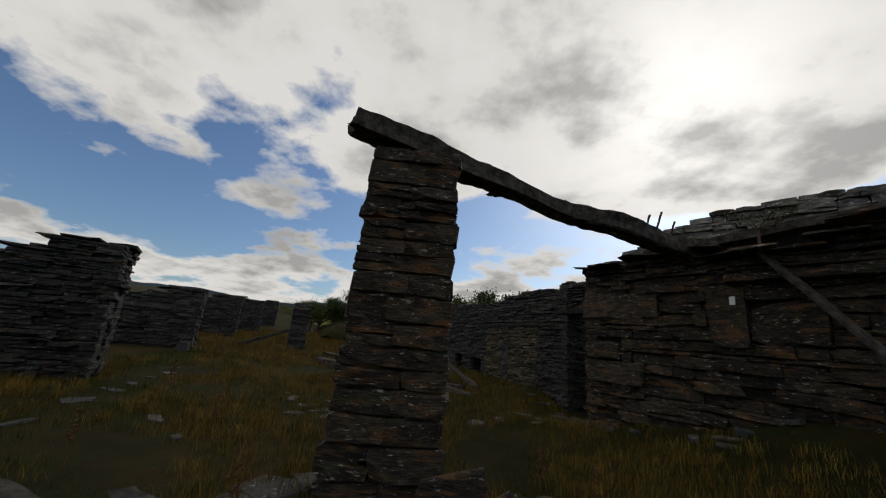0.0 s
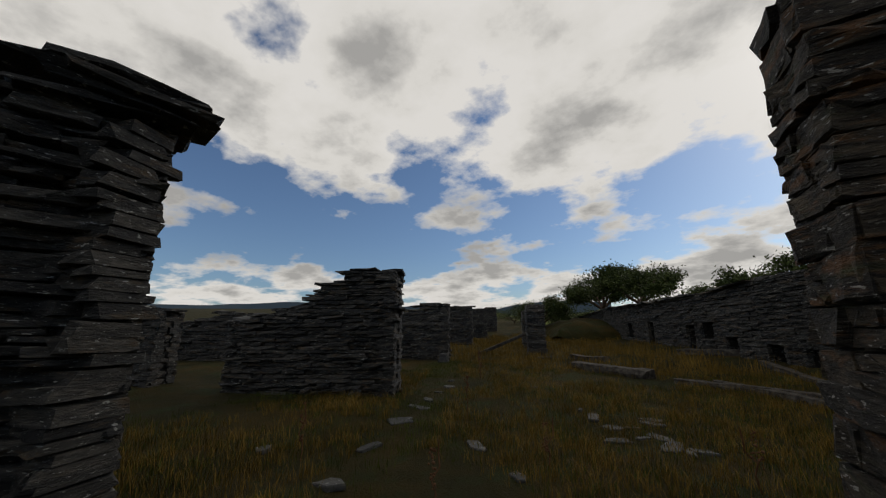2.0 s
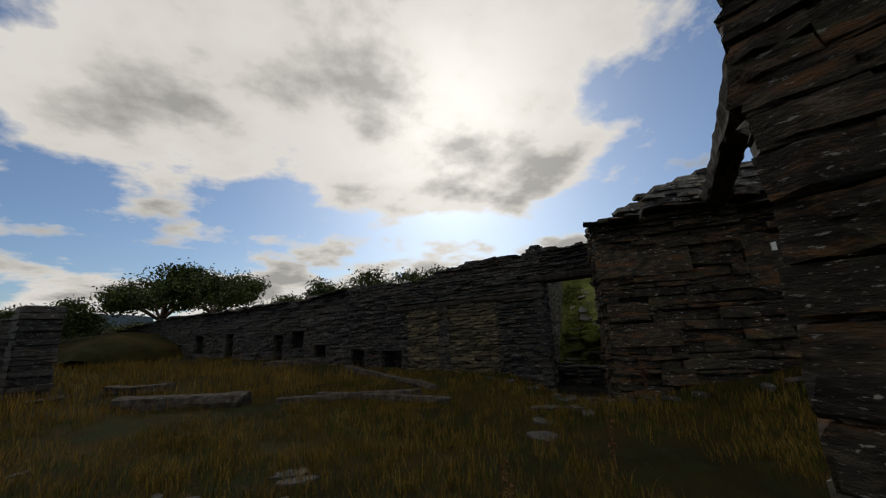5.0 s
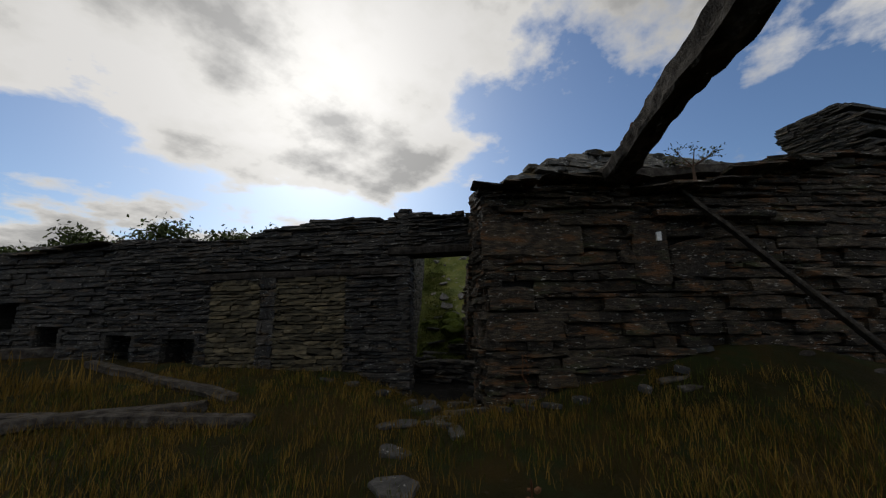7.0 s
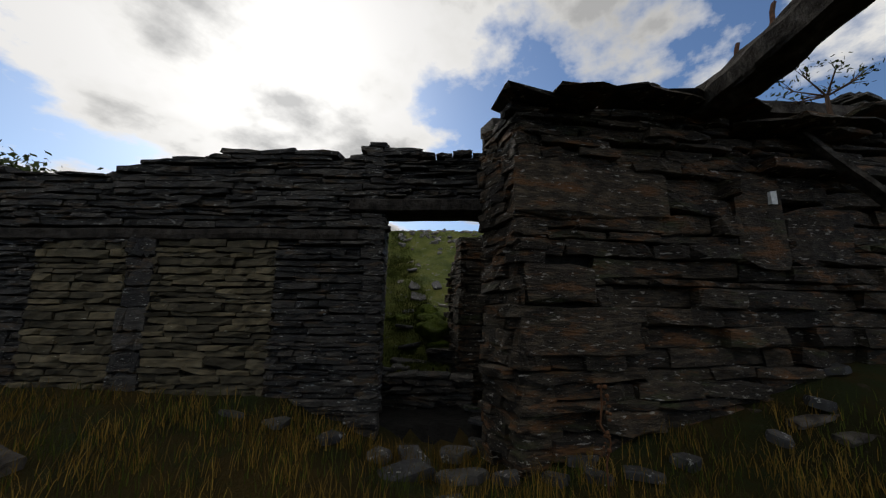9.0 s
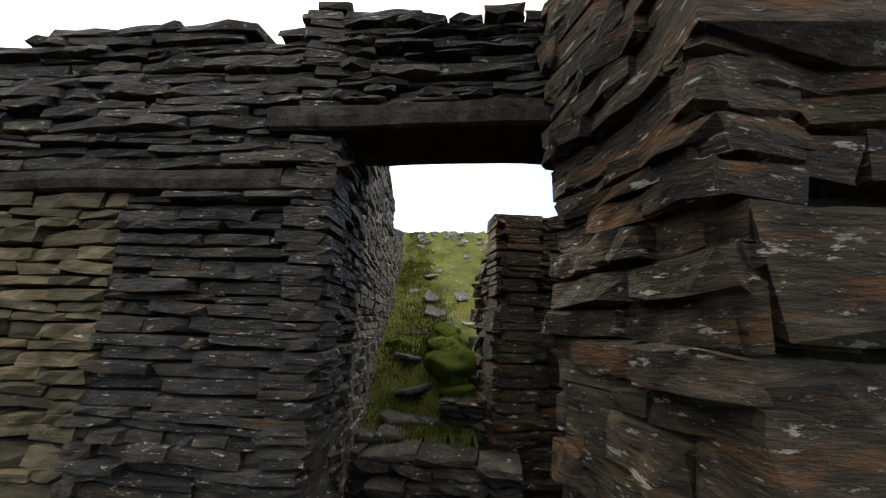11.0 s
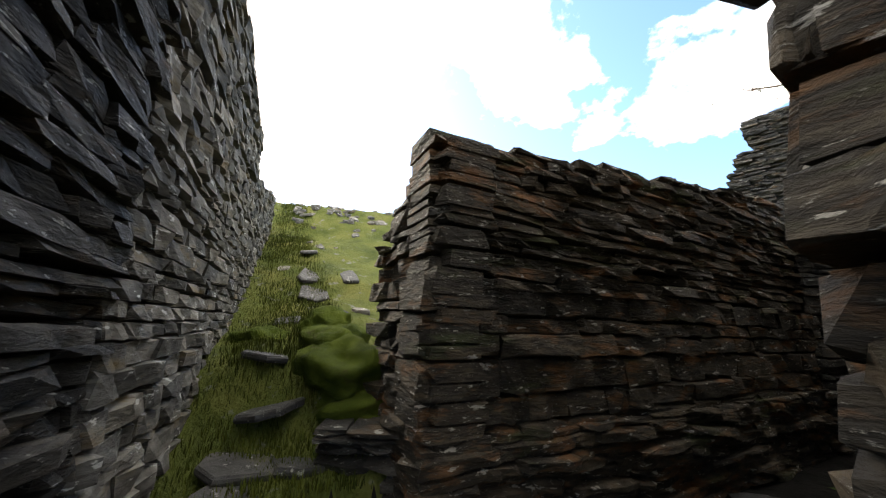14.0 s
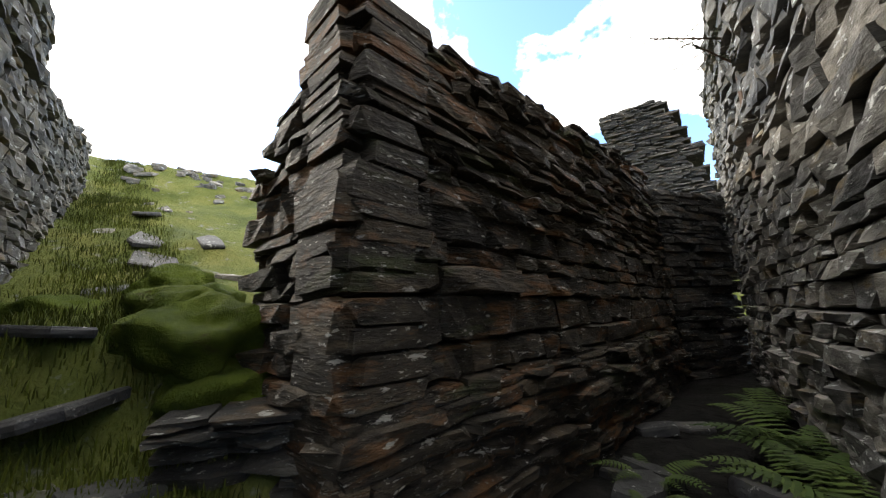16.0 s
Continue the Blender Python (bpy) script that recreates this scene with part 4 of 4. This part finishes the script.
for k in range(46):
    x, y = rng.uniform(3.9, 7.2), rng.uniform(6.6, 10.2)
    if land(x, y) > 0.3 or (x - 4.97) * -0.70 + (y - 10.3) * -0.715 < 0.25 or (Vector((x, y)) - RI0).dot(rin) < 0.2:
        continue
    l = rng.uniform(0.2, 0.6)
    slab(x, y, land(x, y) - 0.01, l, l * rng.uniform(0.4, 0.8), rng.uniform(0.04, 0.1), 300 + k, "rubble_slab", "dark fallen slate slab on the pit floor", "stone", rng.normal(0, 7), rng.normal(0, 7), rng.uniform(0, 180), None, "slabs on the pit floor")
# terrace: a low revetment, steps of slabs, moss and rock ledges
revet = thing("revetment", "low dark dry-stone edge holding up the mossy bank", "low wall")
T0, T1 = Vector((4.15, 11.25)), Vector((4.72, 10.1))
td = (T1 - T0).normalized()
tn = Vector((td.y, -td.x))
if tn.x > 0:
    tn = -tn
st = face_stones(T0, T1 + td * 0.1, lambda u: 0.05, lambda u: 0.56, tn, (0.04, 0.09), (0.2, 0.5), 0.4, (), 0.05, 0.04)
st += face_stones(T0 - tn * 0.75 + td * 0.7, T1 - tn * 0.55 + td * 0.1, lambda u: 0.5, lambda u: 0.86, tn, (0.03, 0.06), (0.2, 0.5), 0.4, (), 0.06, 0.04)
put_stones(st, revet, slate, slate_rest, (4.4, 10.7, 0.4), 120)
ter = [(4.45, 11.0, 0.75, 0.5), (4.7, 10.75, 0.5, 0.35), (4.75, 11.2, 0.5, 0.35), (5.0, 11.35, 0.6, 0.4), (5.35, 11.45, 0.65, 0.45), (5.55, 11.75, 0.5, 0.35), (4.6, 11.35, 0.45, 0.3), (5.1, 11.05, 0.4, 0.3), (6.4, 12.3, 0.35, 0.3), (6.7, 11.9, 0.6, 0.35), (6.0, 11.55, 0.4, 0.25), (7.3, 12.6, 0.7, 0.4), (7.7, 13.0, 0.8, 0.4), (7.9, 12.5, 0.6, 0.35), (8.4, 13.6, 0.5, 0.3)]
for k, (x, y, l, w) in enumerate(ter):
    slab(x, y, land(x, y) - 0.03, l, w, 0.05, 400 + k, "terrace_slab", "pale slate slab set in the mossy bank", "stone", rng.normal(0, 5), rng.normal(-22 if k > 7 else 0, 5), rng.uniform(15, 45), None, "slabs on the bank")
for k in range(190):
    s, al = (rng.uniform(8.3, 9.7) if k % 2 else rng.uniform(3.5, 12.5)), rng.uniform(-4.5, 3.5)
    p = FAC - FOUT * s + FDIR * al
    if (p - LW0).dot(lwn) < 0.3:
        continue
    l = rng.uniform(0.12, 0.34) * (1.6 if s > 8.2 else 1)
    slab(p.x, p.y, hillside(p.x, p.y) - 0.06, l, l * 0.6, rng.uniform(0.06, 0.09), 500 + k, "hill_rock", "grey slate waste slab on the grassy hillside", "stone", rng.normal(-8, 8), rng.normal(-20, 8), math.degrees(math.atan2(0.4886, 0.8725)) + rng.normal(0, 25), pale, "slate waste on the hill")


def mound(x, y, sx, sy, sz, seed, rz=0):
    bm = bmesh.new()
    bmesh.ops.create_icosphere(bm, subdivisions=4, radius=0.5)
    for v in bm.verts:
        n = noise.noise(v.co * 2.5 + Vector((seed, 0, 0))) * 0.5 + noise.noise(v.co * 6 + Vector((0, seed, 2))) * 0.2 + noise.noise(v.co * 13 + Vector((seed, 0, 4))) * 0.09 + noise.noise(v.co * 30) * 0.04
        v.co *= 1 + n
    o = part("moss_mound", bm, moss_mat, None, "", True)
    o.matrix_basis = pose(x, y, land(x, y) - sz * 0.12, 0, 0, rz) @ Matrix.Diagonal((sx, sy, sz, 1))
    tagged(o, "soft bright green moss cushion on the bank", "moss", "moss cushions")
    return o


for k, a in enumerate(((5.85, 11.25, 1.0, 0.7, 0.5), (5.62, 11.02, 0.6, 0.5, 0.34), (6.05, 11.5, 0.7, 0.6, 0.4), (5.5, 10.95, 0.45, 0.4, 0.3), (6.35, 11.75, 0.6, 0.6, 0.4), (6.0, 12.2, 0.5, 0.5, 0.25))):
    mound(*a, k * 3.3, 40)

# ---- plants ----
def blades(name, spots, tall, wide, mat, label, ground_f, bend=0.5):
    n = len(spots)
    vs = np.zeros((n, 5, 3))
    for i, (x, y) in enumerate(spots):
        a = rng.uniform(0, 6.283)
        h = tall * rng.uniform(0.5, 1.2)
        d = np.array((math.cos(a), math.sin(a), 0)) * h * bend * rng.uniform(0.2, 1)
        s = np.array((-math.sin(a), math.cos(a), 0)) * wide
        b = np.array((x, y, ground_f(x, y) - 0.01))
        m = b + d * 0.35 + (0, 0, h * 0.6)
        vs[i] = (b - s, b + s, m + s * 0.7, m - s * 0.7, b + d + (0, 0, h))
    fs = []
    for i in range(n):
        k = 5 * i
        fs += [(k, k + 1, k + 2, k + 3), (k + 3, k + 2, k + 4)]
    o = mesh_from(name, vs.reshape(-1, 3), fs, mat)
    return tagged(o, label, "grass", kind="stuff")


def in_yard(x, y):
    if -(Vector((x, y)) - FAC).dot(FOUT) > -0.15:
        return False
    if (Vector((x, y)) - R0).dot(rn) < 0.1 and y < 9.2 and x > 2.9:
        return False
    return not (abs(x - PC.x) < 0.6 and abs(y - PC.y) < 0.5)


def tufts(count, per, spread_r, box, test):
    res = []
    while len(res) < count * per:
        x, y = rng.uniform(box[0], box[1]), rng.uniform(box[2], box[3])
        if not test(x, y) or noise.noise(Vector((x * 0.5, y * 0.5, 11))) < rng.uniform(-0.5, 0.25):
            continue
        for k in range(per):
            res.append((x + rng.normal(0, spread_r), y + rng.normal(0, spread_r)))
    return res


path_d = lambda x, y: abs((x + 6.6) * 0.87 + (y - 8.0) * 0.49) > 0.45
blades("dry_grass", tufts(3800, 14, 0.07, (-9, 5, 1.5, 15), lambda x, y: in_yard(x, y) and path_d(x, y)), 0.17, 0.0034, blade_dry, "dry straw-coloured tussock grass across the yard", yard, 0.8)
blades("green_grass", tufts(3600, 12, 0.10, (-10, 5, 1.0, 14), in_yard), 0.12, 0.0035, blade_green, "short green grass across the yard", yard)
blades("far_grass", tufts(1800, 9, 0.2, (-16, 0, 14, 30), in_yard), 0.3, 0.008, blade_dry, "dry grass further off in the yard", yard)
bank = lambda x, y: (Vector((x, y)) - LW0).dot(lwn) > 0.1 and (x - 4.6) * 0.85 + (y - 10.7) * 0.52 > 0 and (Vector((x, y)) - C0).dot(cln) > 0.05
blades("bank_grass", tufts(1500, 12, 0.08, (4.5, 11.5, 10.6, 16), bank), 0.07, 0.004, blade_green, "short bright grass on the bank behind the ruin", land)


def stalk(x, y, h, seed):
    t = thing("dock_stalk", "dead brown dock stalk standing in the grass", "plant", "dock stalks", at=(x, y, yard(x, y)))
    r = np.random.default_rng(seed)
    o = rough_bar("stem", (0, 0, -0.03), (r.normal(0, 0.06), r.normal(0, 0.06), h), 0.010, 0.010, stalk_mat, t, 0.1, 6)
    bm = bmesh.new()
    for k in range(26):
        z = h * r.uniform(0.35, 1.0)
        bmesh.ops.create_icosphere(bm, subdivisions=1, radius=0.012 * r.uniform(0.6, 1.6), matrix=Matrix.Translation((r.normal(0, 0.022), r.normal(0, 0.022), z)))
    part("seed_head", bm, stalk_mat, t)["kind"] = "stuff"


for k, (x, y, h) in enumerate(((-5.1, 7.3, 0.75), (-1.3, 3.6, 0.6), (1.4, 5.0, 0.5), (1.9, 4.6, 0.55), (-6.9, 11.0, 0.8), (-7.1, 11.4, 0.7), (-3.2, 6.0, 0.55), (-5.9, 4.5, 0.7), (-1.2, 6.6, 0.6), (3.0, 8.1, 0.75), (0.4, 6.9, 0.6), (-3.7, 4.4, 0.6))):
    stalk(x, y, h, k)


def fern(x, y, size, seed, z=None):
    r = np.random.default_rng(seed)
    t = thing("fern", "green bracken fern with arching fronds", "fern", "ferns in the pit", at=(x, y, land(x, y) if z is None else z))
    for k in range(9):
        a = r.uniform(0, 6.283)
        L = size * r.uniform(0.7, 1.1)
        vs, fs = [], []
        n = 18
        for i in range(n):
            u = i / (n - 1)
            c = np.array((math.cos(a) * L * u * 0.85, math.sin(a) * L * u * 0.85, L * (0.85 * u - 0.65 * u * u)))
            side = np.array((-math.sin(a), math.cos(a), 0))
            w = L * 0.26 * (1 - u) ** 0.8 * min(1, 0.4 + u * 4)
            fw = np.array((math.cos(a), math.sin(a), 0.1)) * L * 0.028
            for s in (-1, 1):
                j = len(vs)
                tip = c + side * s * w + fw * 1.8 - np.array((0, 0, w * 0.25))
                midp = c + side * s * w * 0.5
                vs += [c - fw * 0.5, c + fw * 0.8, midp + fw * 1.2, tip, midp - fw * 0.2]
                fs += [(j, j + 1, j + 2, j + 4), (j + 4, j + 2, j + 3)]
        mesh_from("frond", vs, fs, fern_mat, t)


for k, (x, y, s) in enumerate(((4.85, 8.75, 0.6), (5.3, 8.15, 0.65), (5.9, 7.75, 0.7), (6.3, 7.5, 0.7), (5.7, 8.0, 0.6), (5.55, 9.0, 0.35), (5.15, 9.35, 0.3), (6.0, 8.7, 0.4), (4.6, 9.9, 0.22), (6.9, 7.0, 0.7), (4.75, 9.75, 0.2))):
    fern(x, y, s, 40 + k)


def tree(x, y, z, tall, width, seed, name="tree", label="wind-bent dark green hawthorn tree on the bank", lean=0.2, trunk_h=0.35, leaves=9000, leaf=0.2, cat="tree", sparse=False):
    r = np.random.default_rng(seed)
    t = thing(name, label, cat, at=(x, y, z))
    bm = bmesh.new()

    def limb(p, q, r0, r1):
        d = (q - p)
        if d.length < 1e-4:
            return
        m = Matrix.Translation((p + q) / 2) @ d.to_track_quat("Z", "Y").to_matrix().to_4x4()
        bmesh.ops.create_cone(bm, cap_ends=True, segments=7, radius1=r0, radius2=r1, depth=d.length * 1.03, matrix=m)

    tips = []
    top = Vector((lean * tall * trunk_h, 0, tall * trunk_h))
    limb(Vector((0, 0, -0.2)), top, tall * 0.045, tall * 0.032)
    for k in range(8):
        a = k / 8 * 6.283 + r.uniform(-0.3, 0.3)
        e = top + Vector((math.cos(a) * width * 0.3 + lean * 0.6, math.sin(a) * width * 0.3, tall * r.uniform(0.15, 0.38)))
        limb(top, e, tall * 0.02, tall * 0.011)
        for j in range(5):
            b = a + r.uniform(-0.9, 0.9)
            f = e + Vector((math.cos(b) * width * r.uniform(0.08, 0.24) + lean * 0.3, math.sin(b) * width * r.uniform(0.08, 0.24), tall * r.uniform(-0.04, 0.25)))
            limb(e, f, tall * 0.009, tall * 0.003)
            tips.append(f)
        tips.append(e)
    part("trunk", bm, bark, t)
    vs, fs = [], []
    per = leaves // len(tips)
    for f in tips:
        cl = width * r.uniform(0.055, 0.10)
        for k in range(per):
            c = np.array(f) + r.normal(0, 1, 3) * np.array((cl, cl, cl * 0.6))
            u, v = r.normal(0, 1, 3), r.normal(0, 1, 3)
            u *= leaf * r.uniform(0.5, 1.1) / np.linalg.norm(u)
            v *= leaf * 0.5 / np.linalg.norm(v)
            j = len(vs)
            vs += [c - u * 0.5, c + v * 0.5, c + u * 0.5, c - v * 0.5]
            fs.append((j, j + 1, j + 2, j + 3))
    mesh_from("crown", vs, fs, leaf_mat, t)


tree(-7.6, 31.5, 2.0, 4.8, 5.0, 1, trunk_h=0.24, leaves=17000, leaf=0.24)
tree(-4.8, 30.0, 2.2, 4.5, 4.4, 2, trunk_h=0.26, leaves=12000, leaf=0.22)
tree(-12.6, 31.5, 1.2, 3.6, 3.6, 3, trunk_h=0.24, leaves=12000)
tree(-14.0, 33.0, 1.2, 2.6, 3.6, 4, label="sparse dead-topped thorn tree on the bank", leaves=900)
for k, (x, y, z, h, w) in enumerate(((2.6, 18.2, 2.4, 2.2, 3.0), (4.0, 16.5, 2.5, 2.2, 3.0), (1.2, 20.5, 2.3, 2.3, 3.2), (-0.2, 22.5, 2.2, 2.0, 2.8), (-16, 45, 2.4, 3.0, 5), (-20, 50, 2.6, 3.2, 6), (-11, 36, 1.6, 2.4, 4), (-24, 52, 2.6, 3, 6))):
    tree(x, y, z, h, w, 20 + k, "bush", "dense green bush growing behind the wall", 0.0, 0.12, 6500, 0.15, "bush")
# bank beyond the far end of the facade
bm = bmesh.new()
bmesh.ops.create_grid(bm, x_segments=50, y_segments=30, size=0.5)
for v in bm.verts:
    e = max(0.0, 1 - 4 * max(v.co.x ** 2, v.co.y ** 2))
    v.co = Vector((v.co.x * 16, v.co.y * 9, 1.5 * e ** 0.5 - 0.4 + 0.25 * noise.noise(v.co * 9)))
bank_ob = part("bank", bm, soil, None, "", True)
bank_ob.matrix_basis = pose(-8.5, 33.0, yard(-8.5, 33), 0, 0, 118)
tagged(bank_ob, "grassy bank with slate waste beyond the facade", "bank", kind="structure")

# conifer rooted on the wall top above the pit
con = thing("conifer", "young spruce rooted on the ruined wall, twigs against the sky", "tree", at=(6.45, 7.08, 2.9))
bm = bmesh.new()
vs, fs = [], []
for k in range(13):
    a = math.radians(rng.uniform(95, 205))
    z0 = 0.35 + 0.075 * k
    p = Vector((0, 0, z0))
    L = rng.uniform(0.7, 1.3)
    q = p + Vector((math.cos(a) * L, math.sin(a) * L, rng.uniform(-0.25, 0.1)))
    m = Matrix.Translation((p + q) / 2) @ (q - p).to_track_quat("Z", "Y").to_matrix().to_4x4()
    bmesh.ops.create_cone(bm, cap_ends=False, segments=5, radius1=0.012, radius2=0.004, depth=(q - p).length, matrix=m)
    for j in range(12):
        b = p.lerp(q, rng.uniform(0.25, 1.0))
        tw = b + Vector(((q - p).normalized() * 0.16)) + Vector((rng.normal(0, 0.09), rng.normal(0, 0.09), rng.normal(-0.03, 0.06)))
        m = Matrix.Translation((b + tw) / 2) @ (tw - b).to_track_quat("Z", "Y").to_matrix().to_4x4()
        bmesh.ops.create_cone(bm, cap_ends=False, segments=3, radius1=0.004, radius2=0.002, depth=(tw - b).length, matrix=m)
        for i in range(40):
            c = np.array(b.lerp(tw, rng.uniform(0.1, 1.0)))
            u = rng.normal(0, 1, 3)
            u *= 0.028 / np.linalg.norm(u)
            v = np.cross(u, (0, 0, 1)) * 0.12
            n = len(vs)
            vs += [c - v, c + v, c + u]
            fs.append((n, n + 1, n + 2))
part("twig", bm, bark, con)["kind"] = "stuff"
bm = bmesh.new()
bmesh.ops.create_cone(bm, cap_ends=True, segments=9, radius1=0.085, radius2=0.02, depth=2.2, matrix=Matrix.Translation((0, 0, 0.4)))
part("trunk", bm, bark, con)
mesh_from("needles", vs, fs, needle_mat, con)

# sprig on the block wall top
tree(4.9, 6.0, 3.6, 0.55, 0.7, 77, "shrub", "small leafy sprig on the wall top", 0.1, 0.2, 260, 0.06, "bush")

# distant ridge beyond the fields; its haze is only a blue base colour
vs, fs = [], []
for i in range(81):
    a = radians(100 + i * 1.5)
    R = 850
    h = 58 + 16 * noise.noise(Vector((i * 0.11, 0, 0))) + 5 * noise.noise(Vector((i * 0.5, 3, 0)))
    vs += [(math.cos(a) * R, math.sin(a) * R, -20), (math.cos(a) * R, math.sin(a) * R, h), (math.cos(a) * (R + 200), math.sin(a) * (R + 200), h - 20)]
for i in range(80):
    k = 3 * i
    fs += [(k, k + 3, k + 4, k + 1), (k + 1, k + 4, k + 5, k + 2)]
rid_ob = mesh_from("backdrop", vs, fs, far_hill_haze, smooth=True)
tagged(rid_ob, "distant ridge beyond the fields, blue haze painted into its colour", "hills", kind="structure")
